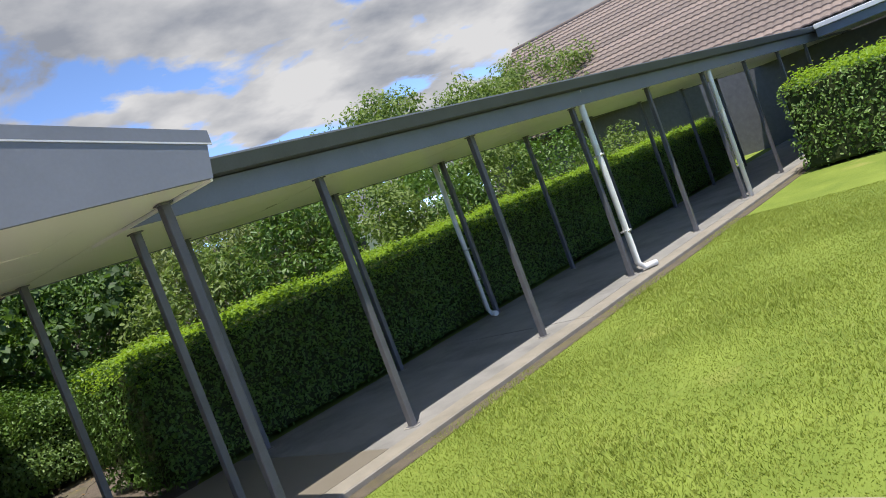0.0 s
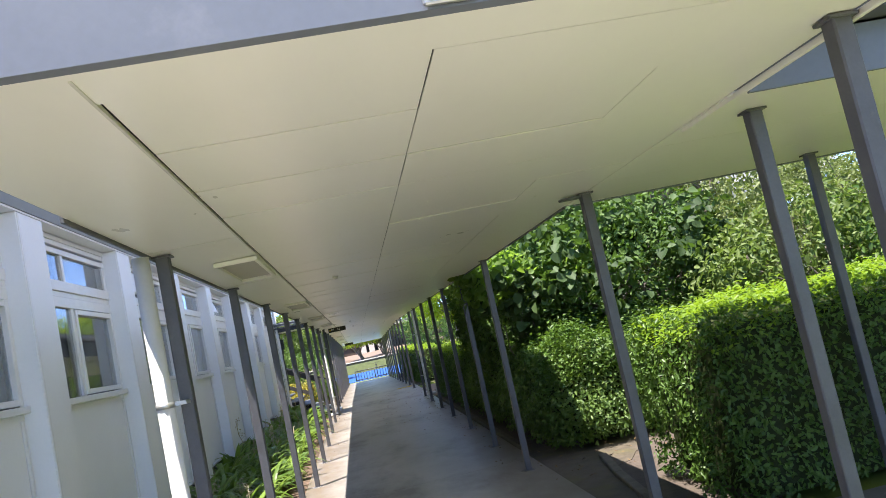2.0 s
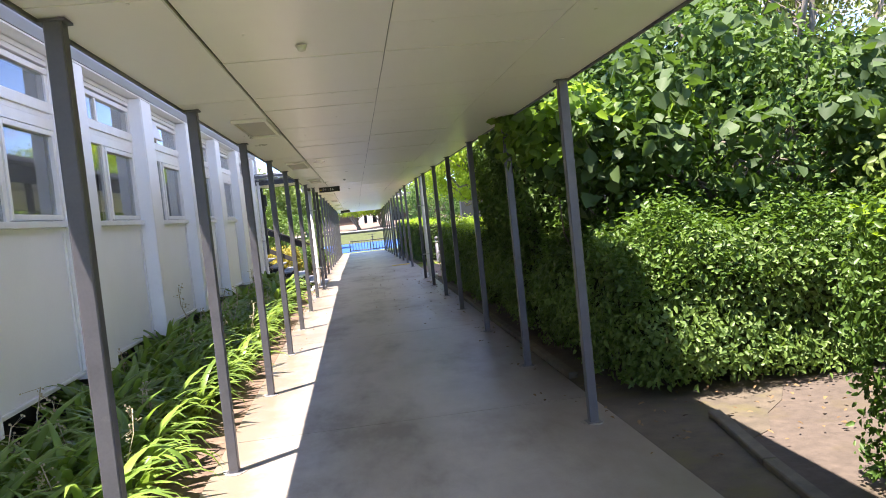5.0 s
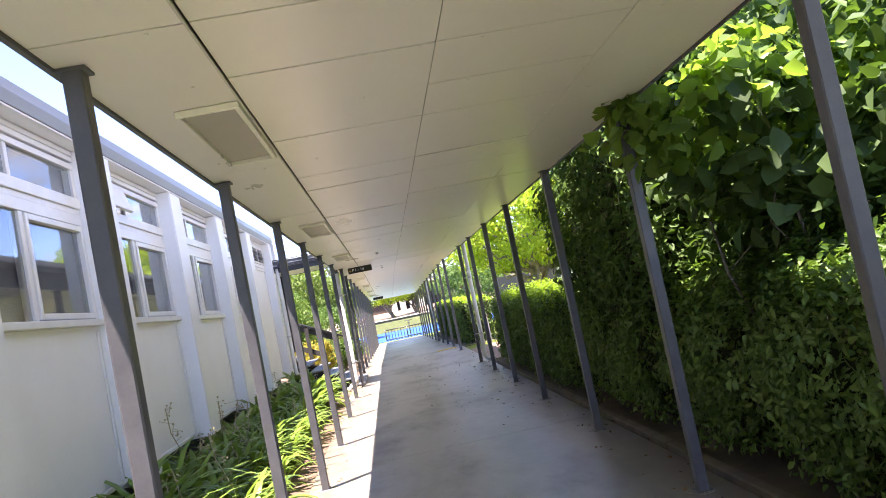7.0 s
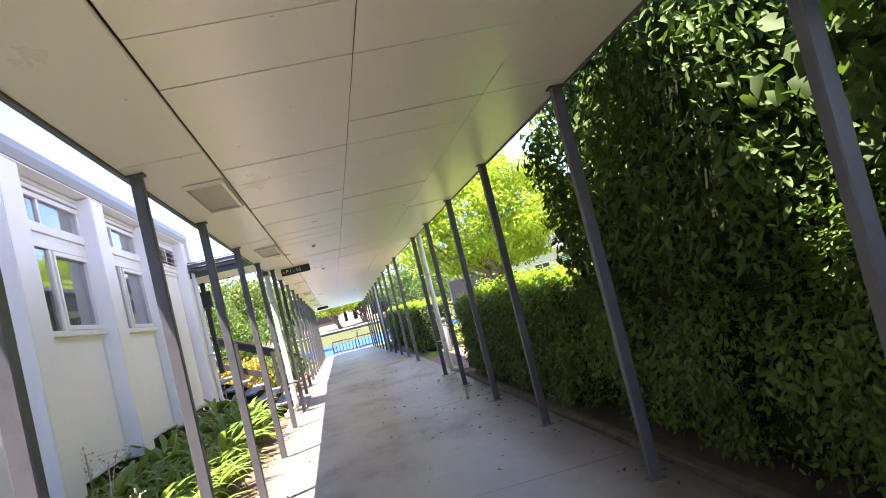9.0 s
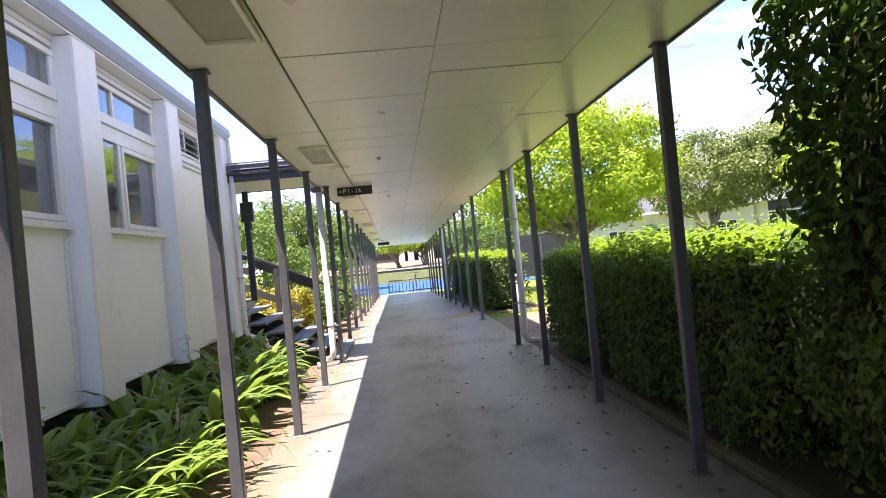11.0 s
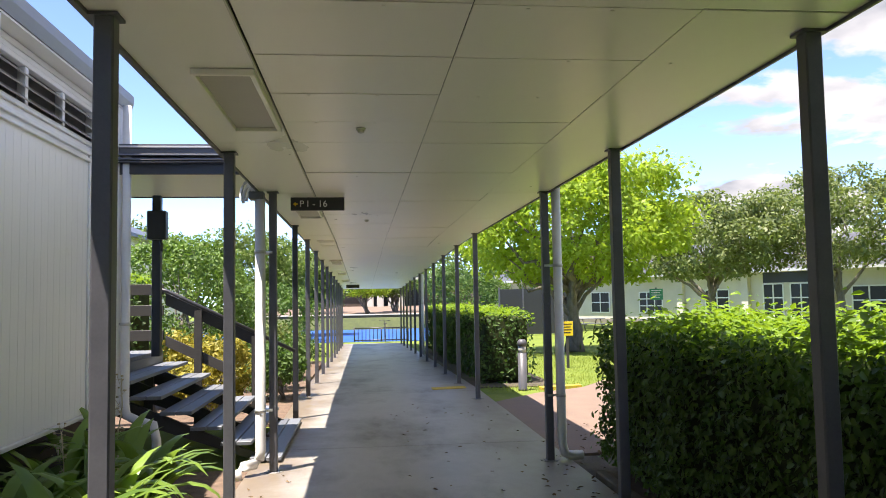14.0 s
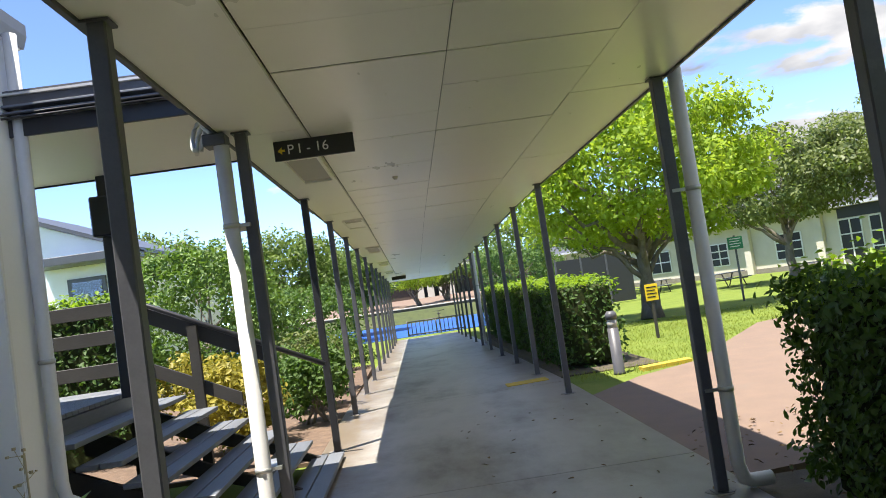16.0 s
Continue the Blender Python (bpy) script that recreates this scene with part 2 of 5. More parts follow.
M["bark"] = material("tree_bark_grey", (0.23, 0.20, 0.165), (0.10, 0.085, 0.068), 0.95, scale=9, fine=60, bump=1.0, stretch=(1, 1, 0.35))
M["stucco"] = material("cream_render_wall", (0.62, 0.575, 0.50), (0.54, 0.50, 0.43), 0.85, scale=1.2, fine=60, bump=0.1)
M["moss"] = material("mossy_bank", (0.075, 0.095, 0.03), (0.04, 0.052, 0.018), 0.95, scale=3, fine=60, bump=0.8, stain=(0.11, 0.09, 0.05), stain_scale=1.5, stain_at=0.58)
M["brick"] = material("dark_brown_brick", (0.15, 0.095, 0.07), (0.09, 0.06, 0.045), 0.85, scale=3, fine=70, bump=0.3)
M["rooftile"] = material("brown_roof_tiles", (0.19, 0.147, 0.128), (0.12, 0.094, 0.083), 0.75, scale=5, fine=60, bump=0.3, island=0.5)
M["blind"] = material("grey_window_blind", (0.21, 0.215, 0.225), (0.17, 0.175, 0.185), 0.8, scale=2, fine=60, bump=0.03)
# twig brown-green, darkened to hold the shade inside a hedge
M["core"] = material("hedge_twigs_and_shade", (0.05, 0.062, 0.026), (0.022, 0.03, 0.012), 1.0, scale=9, fine=60, bump=1.0, spec=0.05)
M["lens"] = plain("lamp_lens_grey", (0.42, 0.41, 0.37), 0.25)
M["diffuser"] = plain("light_diffuser_dull", (0.44, 0.42, 0.36), 0.45)
M["concbase"] = plain("grout_pad", (0.27, 0.255, 0.23), 0.85)
M["hedge"] = leaf_material("hedge_leaf", (0.012, 0.032, 0.008), (0.055, 0.11, 0.02), (0.12, 0.24, 0.02), 0.5, 0.24)
M["hedge2"] = leaf_material("hedge_leaf_green", (0.042, 0.088, 0.02), (0.13, 0.21, 0.045), (0.2, 0.36, 0.03), 0.48, 0.25, 0.38)
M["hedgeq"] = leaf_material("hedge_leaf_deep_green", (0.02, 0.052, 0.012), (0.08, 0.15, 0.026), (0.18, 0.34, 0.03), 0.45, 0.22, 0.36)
M["gutter"] = plain("gutter_blue_grey", (0.27, 0.29, 0.33), 0.4)
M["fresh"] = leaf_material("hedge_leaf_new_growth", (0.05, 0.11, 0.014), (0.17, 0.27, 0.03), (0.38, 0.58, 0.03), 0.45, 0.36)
M["shrub"] = leaf_material("shrub_leaf_broad", (0.032, 0.07, 0.019), (0.095, 0.16, 0.042), (0.15, 0.3, 0.03), 0.6, 0.25)
M["olive"] = leaf_material("shrub_leaf_olive", (0.05, 0.075, 0.024), (0.17, 0.20, 0.075), (0.24, 0.33, 0.06), 0.5, 0.3)
M["lime"] = leaf_material("tree_leaf_lime", (0.10, 0.175, 0.016), (0.25, 0.34, 0.04), (0.5, 0.66, 0.05), 0.45, 0.42)
M["tree"] = leaf_material("tree_leaf_green", (0.045, 0.085, 0.02), (0.14, 0.19, 0.05), (0.22, 0.34, 0.05), 0.5, 0.3)
M["goldleaf"] = leaf_material("shrub_leaf_gold", (0.11, 0.12, 0.02), (0.34, 0.29, 0.05), (0.5, 0.45, 0.06), 0.5, 0.3)
M["strap"] = leaf_material("strap_leaf", (0.055, 0.11, 0.02), (0.19, 0.29, 0.055), (0.32, 0.5, 0.06), 0.36, 0.28)
M["grass"] = leaf_material("grass_blade", (0.13, 0.17, 0.025), (0.25, 0.295, 0.06), (0.38, 0.46, 0.06), 0.6, 0.3)
M["seed"] = plain("seed_head_pale", (0.46, 0.40, 0.26), 0.8)


def glass_material():
    m = bpy.data.materials.new("window_glass")
    m.use_nodes = True
    p = m.node_tree.nodes["Principled BSDF"]
    p.inputs["Base Color"].default_value = (0.86, 0.9, 0.9, 1)
    p.inputs["Roughness"].default_value = 0.02
    p.inputs["Transmission Weight"].default_value = 1.0
    p.inputs["IOR"].default_value = 1.52
    return m


M["glass"] = glass_material()


# ---- mesh helpers ----
def mesh_of(name, bm, mats):
    me = bpy.data.meshes.new(name)
    bm.to_mesh(me)
    bm.free()
    for m in (mats if isinstance(mats, (list, tuple)) else [mats]):
        me.materials.append(m)
    return me


def part(name, bm, mat, parent=None, label=""):
    ob = new(name, bm if isinstance(bm, bpy.types.Mesh) else mesh_of(name, bm, mat))
    if parent is not None:
        ob.parent = parent
    if label:
        tagged(ob, label)
    return ob


def empty(name, x=0.0, y=0.0, z=0.0, rz=0.0):
    ob = new(name)
    ob.empty_display_size = 0.1
    ob.matrix_basis = pose(x, y, z, 0, 0, rz)
    return ob


def add_box(bm, x0, x1, y0, y1, z0, z1, bevel=0.0, mat=0):
    vs = [bm.verts.new((x, y, z)) for x in (x0, x1) for y in (y0, y1) for z in (z0, z1)]
    idx = [(0, 1, 3, 2), (4, 6, 7, 5), (0, 4, 5, 1), (2, 3, 7, 6), (0, 2, 6, 4), (1, 5, 7, 3)]
    fs = [bm.faces.new([vs[i] for i in f]) for f in idx]
    for f in fs:
        f.material_index = mat
    if bevel:
        bmesh.ops.bevel(bm, geom=list({e for f in fs for e in f.edges}), offset=bevel, segments=1, affect="EDGES")
    return bm


def box(x0, x1, y0, y1, z0, z1, bevel=0.0):
    return add_box(bmesh.new(), x0, x1, y0, y1, z0, z1, bevel)


def add_tube(bm, pts, radii, n=10, caps=True, mat=0):
    pts = [Vector(p) for p in pts]
    if not isinstance(radii, (list, tuple)):
        radii = [radii] * len(pts)
    rings = []
    up = Vector((0.31, 0.17, 0.93))
    for i, p in enumerate(pts):
        d = (pts[min(i + 1, len(pts) - 1)] - pts[max(i - 1, 0)]).normalized()
        a = d.cross(up if abs(d.dot(up)) < 0.97 else Vector((1, 0, 0))).normalized()
        b = d.cross(a)
        rings.append([bm.verts.new(p + radii[i] * (math.cos(t) * a + math.sin(t) * b)) for t in (2 * math.pi * k / n for k in range(n))])
    for r0, r1 in zip(rings, rings[1:]):
        for k in range(n):
            f = bm.faces.new((r0[k], r0[(k + 1) % n], r1[(k + 1) % n], r1[k]))
            f.smooth = True
            f.material_index = mat
    if caps:
        bm.faces.new(rings[0][::-1]).material_index = mat
        bm.faces.new(rings[-1]).material_index = mat
    return bm


def tube(pts, radii, n=10):
    return add_tube(bmesh.new(), pts, radii, n)


def prism(outline, axis, a0, a1):
    """An outline of (u, v) pushed along an axis: 'x' takes (y, z), 'y' takes (x, z), 'z' takes (x, y)."""
    bm = bmesh.new()
    put = {"x": lambda u, v, a: (a, u, v), "y": lambda u, v, a: (u, a, v), "z": lambda u, v, a: (u, v, a)}[axis]
    lo = [bm.verts.new(put(u, v, a0)) for u, v in outline]
    hi = [bm.verts.new(put(u, v, a1)) for u, v in outline]
    bm.faces.new(lo)
    bm.faces.new(hi[::-1])
    n = len(outline)
    for i in range(n):
        bm.faces.new((lo[i], hi[i], hi[(i + 1) % n], lo[(i + 1) % n]))
    bmesh.ops.recalc_face_normals(bm, faces=bm.faces)
    return bm


def leaves_mesh(name, P, Nrm, size, mat, aspect=0.5, jitter=0.6, droop=0.0, rng=None, simple=False):
    """One mesh of many leaves: each a folded blade at P that faces about Nrm."""
    rng = rng or np.random.default_rng(5)
    n = len(P)
    nn = Nrm + rng.normal(0, jitter, (n, 3))
    nn /= np.linalg.norm(nn, axis=1)[:, None] + 1e-9
    d = rng.normal(0, 1, (n, 3)) + np.array((0, 0, -droop))
    d -= (d * nn).sum(1)[:, None] * nn
    d /= np.linalg.norm(d, axis=1)[:, None] + 1e-9
    s = np.cross(nn, d)
    L = (size * rng.uniform(0.65, 1.25, n))[:, None]
    W = L * aspect * 0.5 * rng.uniform(0.8, 1.2, n)[:, None]
    if simple:
        rows = [P, P + d * L * 0.5 + s * W + nn * W * 0.3, P + d * L, P + d * L * 0.5 - s * W + nn * W * 0.3]
        V = np.stack(rows, 1).reshape(-1, 3)
        loops = np.arange(n * 4, dtype=np.int32)
        starts = np.arange(n, dtype=np.int32) * 4
    else:
        mid = P + d * L * 0.55 - nn * W * 0.25
        rows = [P, P + d * L * 0.32 + s * W + nn * W * 0.35, P + d * L * 0.72 + s * W * 0.72 + nn * W * 0.1, P + d * L - nn * L * 0.12,
                P + d * L * 0.72 - s * W * 0.72 + nn * W * 0.1, P + d * L * 0.32 - s * W + nn * W * 0.35]
        V = np.stack(rows, 1).reshape(-1, 3)
        base = (np.arange(n, dtype=np.int32) * 6)[:, None]
        loops = (base + np.array([0, 1, 2, 3, 0, 3, 4, 5], dtype=np.int32)).reshape(-1)
        starts = np.arange(n * 2, dtype=np.int32) * 4
    me = bpy.data.meshes.new(name)
    me.vertices.add(len(V))
    me.vertices.foreach_set("co", V.astype(np.float32).reshape(-1))
    me.loops.add(len(loops))
    me.loops.foreach_set("vertex_index", loops)
    me.polygons.add(len(starts))
    me.polygons.foreach_set("loop_start", starts)
    me.update(calc_edges=True)
    me.validate()
    me.materials.append(mat)
    return me


def wobble(P, k=1.1, amp=0.08, seed=0.0):
    """Smooth uneven offset, for outlines that are not straight."""
    return amp * (np.sin(P[:, 0] * 2.1 * k + 1.3 + seed) * np.cos(P[:, 1] * 1.7 * k + seed * 2) + 0.6 * np.sin(P[:, 2] * 3.1 * k + P[:, 0] * 1.1 * k + seed * 3) + 0.5 * np.sin(P[:, 1] * 4.3 * k + seed))


def hedge(x0, x1, y0, y1, z0, z1, label, mat, density=900, size=0.055, faces="wetns", fuzz=0.06, seed=1, aspect=0.52, name="hedge", top=1.0, fresh="fresh", soft=0.0):
    """A clipped hedge: a dark box for its twigs and inner shade, and leaves over the faces that can be seen (w, e, n,
    s, t).
    """
    rng = np.random.default_rng(seed)
    e = empty(name, (x0 + x1) / 2, (y0 + y1) / 2, 0)
    tagged(e, label, "hedge")
    o = np.array(((x0 + x1) / 2, (y0 + y1) / 2, 0.0))
    # solid core whose dark colour includes the shade behind the leaves
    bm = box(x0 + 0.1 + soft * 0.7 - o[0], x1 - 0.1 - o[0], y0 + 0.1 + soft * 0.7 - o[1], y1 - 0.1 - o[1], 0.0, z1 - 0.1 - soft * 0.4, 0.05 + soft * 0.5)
    part("inner_twigs_and_shade", bm, M["core"], e)
    Ps, Ns = [], []
    for f in faces:
        area = {"w": (y1 - y0) * (z1 - z0), "e": (y1 - y0) * (z1 - z0), "s": (x1 - x0) * (z1 - z0), "n": (x1 - x0) * (z1 - z0), "t": (x1 - x0) * (y1 - y0)}[f]
        n = int(area * density * (top if f == "t" else 1))
        P = np.stack([rng.uniform(x0, x1, n), rng.uniform(y0, y1, n), rng.uniform(z0, z1, n)], 1)
        k = {"w": (0, x0, -1), "e": (0, x1, 1), "s": (1, y0, -1), "n": (1, y1, 1), "t": (2, z1, 1)}[f]
        P[:, k[0]] = k[1]
        off = wobble(P, 1.6, fuzz * 0.7, seed) + rng.normal(0, fuzz * 0.7, n) - fuzz * 0.3
        if f == "t":
            off += (rng.random(n) < 0.05) * rng.uniform(0, fuzz * 2.2, n)
        if f == "t":
            edge = np.minimum(np.minimum(P[:, 0] - x0, x1 - P[:, 0]), np.minimum(P[:, 1] - y0, y1 - P[:, 1]))
            off -= 0.10 * np.clip(1 - edge / 0.16, 0, 1) ** 2
        else:
            off -= 0.10 * np.clip(1 - (z1 - P[:, 2]) / 0.16, 0, 1) ** 2 + 0.05 * np.clip(1 - (P[:, 2] - z0) / 0.25, 0, 1)
        off += 0.05 * np.sin(P[:, 1] * 2.3 + P[:, 0] * 1.9 + seed) * np.sin(P[:, 2] * 2.9 + P[:, 1] * 0.7)
        if soft:
            near = [P[:, 0] - x0, P[:, 1] - y0, z1 - P[:, 2]]
            near.pop(k[0])
            for d in near:
                off -= soft * np.clip(1 - d / 0.5, 0, 1) ** 2
            off += wobble(P, 2.6, soft * 0.5, seed + 40)
        P[:, k[0]] += k[2] * off
        N = np.zeros((n, 3))
        N[:, k[0]] = k[2]
        N[:, 2] += 0.35
        Ps.append(P)
        Ns.append(N)
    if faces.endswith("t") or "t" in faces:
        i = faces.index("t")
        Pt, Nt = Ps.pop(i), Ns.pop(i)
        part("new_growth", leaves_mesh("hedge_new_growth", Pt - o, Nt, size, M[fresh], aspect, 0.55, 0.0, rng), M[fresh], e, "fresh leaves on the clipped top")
    P, N = np.concatenate(Ps), np.concatenate(Ns)
    part("foliage", leaves_mesh("hedge_foliage", P - o, N, size, mat, aspect, 0.55, 0.2, rng), mat, e)
    return e


def blob_leaves(centres, radii, per, rng, squash=0.8):
    """Points and outward directions on the shells of many small clumps."""
    k = len(centres)
    d = rng.normal(0, 1, (k, per, 3))
    d /= np.linalg.norm(d, axis=2)[:, :, None]
    r = radii[:, None, None] * rng.uniform(0.55, 1.08, (k, per, 1))
    P = centres[:, None, :] + d * r * np.array((1, 1, squash))
    return P.reshape(-1, 3), (d * np.array((1, 1, 1)) + np.array((0, 0, 0.6))).reshape(-1, 3)


def limb_points(p, q, rng, n=5, bend=0.12):
    p, q = np.array(p, float), np.array(q, float)
    L = np.linalg.norm(q - p)
    return [tuple(p + (q - p) * t + (rng.normal(0, bend * L * 0.5, 3) * math.sin(math.pi * t))) for t in np.linspace(0, 1, n)]


def tree(x, y, z, trunk_h, crown, label, mat, clumps=60, per=120, leaf=0.12, clump_r=0.55, trunk_r=0.16, limbs=6, seed=1, name="tree", category="tree", stems=1, aspect=0.5, simple=True, shell=0.55, squash=0.8):
    """Tapered trunk, limbs and a crown of many clumps of leaves. crown: half sizes and the height of its middle."""
    rng = np.random.default_rng(seed)
    e = empty(name, x, y, z)
    tagged(e, label, category)
    cx, cy, cz, mid = crown
    d = rng.normal(0, 1, (clumps, 3))
    d /= np.linalg.norm(d, axis=1)[:, None]
    rad = rng.uniform(shell, 1.0, clumps)[:, None] ** 0.7
    C = d * rad * np.array((cx, cy, cz)) + np.array((0, 0, mid))
    C[:, 2] = np.maximum(C[:, 2], mid - cz * 0.75)
    R = clump_r * rng.uniform(0.6, 1.25, clumps)
    bm = bmesh.new()
    for s in range(stems):
        lean = rng.normal(0, 0.06 + 0.22 * (stems > 1), 2)
        b0 = np.array((rng.normal(0, 0.12) if stems > 1 else 0, rng.normal(0, 0.12) if stems > 1 else 0, 0))
        top = np.array((lean[0] * trunk_h, lean[1] * trunk_h, trunk_h))
        pts = limb_points(b0, top, rng, 6, 0.05)
        add_tube(bm, pts, [trunk_r * (1.5, 1.08, 1.0, 0.93, 0.86, 0.75)[i] for i in range(6)], 9)
        for i in range(limbs):
            c = C[int(rng.integers(clumps))] * np.array((0.85, 0.85, 0.97))
            st = np.array(pts[int(rng.integers(3, 6))])
            lp = limb_points(st, c, rng, 6, 0.1)
            r0 = trunk_r * rng.uniform(0.35, 0.6)
            add_tube(bm, lp, [r0 * (1 - 0.15 * j) for j in range(6)], 6)
    part("trunk", bm, M["bark"], e)
    P, N = blob_leaves(C, R, per, rng, squash)
    part("crown", leaves_mesh("tree_crown", P, N, leaf, mat, aspect, 0.8, 0.5, rng, simple), mat, e)
    return e


# ---- the lie of the land ----
def drop(y):
    """The walk is level to y = 33 and then falls gently."""
    return -0.021 * min(max(y - 33.0, 0.0), 26.0)


def make_ground():
    xs = [-400, -120, -60, -30, -15, -8, -4, -2, 0, 2, 4, 8, 15, 30, 45, 60, 120, 400]
    ys = [-400, -120, -40, -15, -5, 0, 5, 10, 15, 20, 25, 30, 33, 36, 40, 45, 50, 55, 59, 65, 75, 90, 140, 400]
    bm = bmesh.new()
    g = [[bm.verts.new((x, y, drop(y) - 0.06)) for y in ys] for x in xs]
    for i in range(len(xs) - 1):
        for j in range(len(ys) - 1):
            bm.faces.new((g[i][j], g[i + 1][j], g[i + 1][j + 1], g[i][j + 1]))
    tagged(part("ground", bm, M["lawn"]), "green mown lawn with drier yellow patches", "lawn", kind="structure")


make_ground()


def sheet(name, outline, z, thick, mat, label, category, kind="structure"):
    ob = part(name, prism(outline, "z", z - thick, z), mat)
    return tagged(ob, label, category, kind=kind)


sheet("garden_bed", [(-1.9, 4.0), (-0.16, 4.0), (-0.16, 27.2), (-1.9, 27.2)], -0.015, 0.2, M["soil"], "brown soil and bark mulch of the garden bed", "garden bed")
sheet("garden_bed_far", [(-5.0, 29.9), (-0.16, 29.9), (-0.16, 40), (-5.0, 40)], -0.02, 0.2, M["soil"], "bark mulch bed beside the steps", "garden bed")
sheet("hedge_bed", [(2.78, 13.6), (3.3, 12.7), (3.62, 12.9), (3.8, 13.25), (4.05, 13.5), (4.3, 13.9), (4.5, 14.3), (7.4, 14.2), (7.4, 27.3), (2.78, 27.3)], -0.03, 0.2, M["dirt"], "dark mossy dirt under the hedge", "garden bed")
sheet("hedge_bed_far", [(2.78, 33.4), (4.3, 33.4), (4.3, 46), (2.78, 46)], -0.05, 0.2, M["dirt"], "dark dirt under the far hedge", "garden bed")
sheet("side_path", [(2.78, 9.9), (3.55, 9.9), (6.0, 13.2), (9.0, 19.0), (7.6, 19.6), (5.4, 15.6), (3.3, 13.55), (2.78, 13.3)], -0.036, 0.2, M["gravel"], "pale gravel side path with scattered leaves", "path")
sheet("pink_path", [(2.78, 27.3), (3.4, 27.4), (6.5, 29.6), (22, 41.0), (22, 44.0), (7.1, 36.4), (4.55, 32.7), (3.6, 32.1), (2.78, 31.2)], -0.012, 0.2, M["paving"], "pinkish concrete path branching off the walkway", "path")
sheet("front_path", [(2.78, -6), (3.3, -6), (3.3, 3.75), (2.78, 3.75)], -0.02, 0.2, M["kerb"], "strip of worn pale concrete at the lawn's edge", "path")
sheet("front_apron", [(-8, -8), (2.78, -8), (2.78, 5.0), (-8, 5.0)], -0.004, 0.2, M["concrete"], "worn grey concrete apron in front of the walkway", "pavement")


# walkway floor: poured slabs with open joints
def make_floor():
    e = tagged(empty("walkway_floor"), "worn grey concrete walkway floor with stains and joints", "floor", kind="structure")
    y = 5.0
    while y < 56:
        y1 = min(y + 4.6, 56)
        bm = bmesh.new()
        add_box(bm, -0.16, 2.78, y + 0.004, y1 - 0.004, -0.16, 0.0)
        for v in bm.verts:
            v.co.z += drop(v.co.y)
        part("slab", bm, M["concrete_old"] if y < 9 else M["concrete"], e)
        y = y1
    x = 2.785
    while x < 30:
        part("slab", box(x + 0.004, x + 4.8, 7.42, 9.95, -0.16, 0.0), M["asphalt"], e) if x > 3 else (part("slab", box(x + 0.004, 4.2, 7.42, 9.95, -0.16, 0.0), M["concrete_old"], e), part("slab", box(4.208, x + 4.8, 7.42, 9.95, -0.16, -0.003), M["asphalt"], e))
        part("edge_slab", box(x + 0.002, x + 4.8, 7.15, 7.415, -0.16, 0.003, 0.012), M["kerb"], e, "rough pale concrete kerb strip")
        part("kerb_apron", box(x + 0.003, x + 4.799, 6.96, 7.148, -0.2, -0.045, 0.01), M["dirt"], e, "sunken dirty strip at the lawn's edge")
        x += 4.8


make_floor()


# ---- walkway roofs ----
JX = (0.435, 1.255, 2.07)
XL, XR = -0.05, 2.625
Y0, YE = 6.12, 55.0


def bent(bm):
    for v in bm.verts:
        v.co.z += drop(v.co.y)
    return bm


def make_ceiling():
    bm = bmesh.new()
    g = 0.0065
    strips = [(XL, JX[0]), (JX[0], JX[1]), (JX[1], JX[2]), (JX[2], XR)]
    for k, (a, b) in enumerate(strips):
        step = 0.579 if k in (1, 2) else 2.316
        y = 8.59 - 4 * 0.579
        while y < YE:
            y1 = min(y + step, YE)
            ya = max(y, Y0 + 0.235)
            sag = random.uniform(0, 0.005)
            ga, gb = (0.0042 if k == 1 else 0.002), (0.0042 if k == 0 else 0.002)
            add_box(bm, a + ga, b - gb, ya + 0.0042, y1 - 0.0042, 2.5 + sag, 2.505 + sag)
            y = y1
    add_box(bm, -0.03, 2.64, Y0 + 0.02, Y0 + 0.226, 2.498, 2.506)
    # small round screw heads along the joints
    y = 8.59
    while y < 34:
        for jx in (0.30, 0.62, 0.95, 1.45, 1.75, 2.2):
            if random.random() < 0.45:
                add_box(bm, jx - 0.006, jx + 0.006, y + 0.02, y + 0.032, 2.496, 2.5)
        y += 0.579
    n = len(bm.faces)
    add_box(bm, XL, XR, Y0 + 0.02, YE, 2.53, 2.545, mat=1)
    # raised cover strips along the long joints
    for jx in JX[:1]:
        y = Y0 + 0.06
        while y < YE:
            add_box(bm, jx - 0.012, jx - 0.004, y, min(y + 2.9, YE), 2.494, 2.503, mat=2)
            y += 2.9
    bmesh.ops.subdivide_edges(bm, edges=[e for e in bm.edges if e.calc_length() > 20], cuts=12)
    ob = part("ceiling", bent(bm), [M["soffit"], M["black"], M["soffit_strip"]])
    tagged(ob, "cream painted ceiling panels with dark joints over the walkway", "ceiling", kind="structure")
    # side walkway
    bm = bmesh.new()
    x = XR - 0.0035
    while x < 29:
        for a, b in ((7.42, 8.3), (8.3, 9.15), (9.15, 10.0)):
            add_box(bm, x + 0.004, x + 2.39, a + 0.004, b - 0.004, 2.50, 2.515)
        x += 2.4
    add_box(bm, XR + 0.004, 29, 7.42, 10.0, 2.53, 2.545, mat=1)
    ob = part("ceiling_side", bm, [M["soffit"], M["black"]])
    tagged(ob, "cream painted ceiling panels over the side walkway", "ceiling", kind="structure")


make_ceiling()


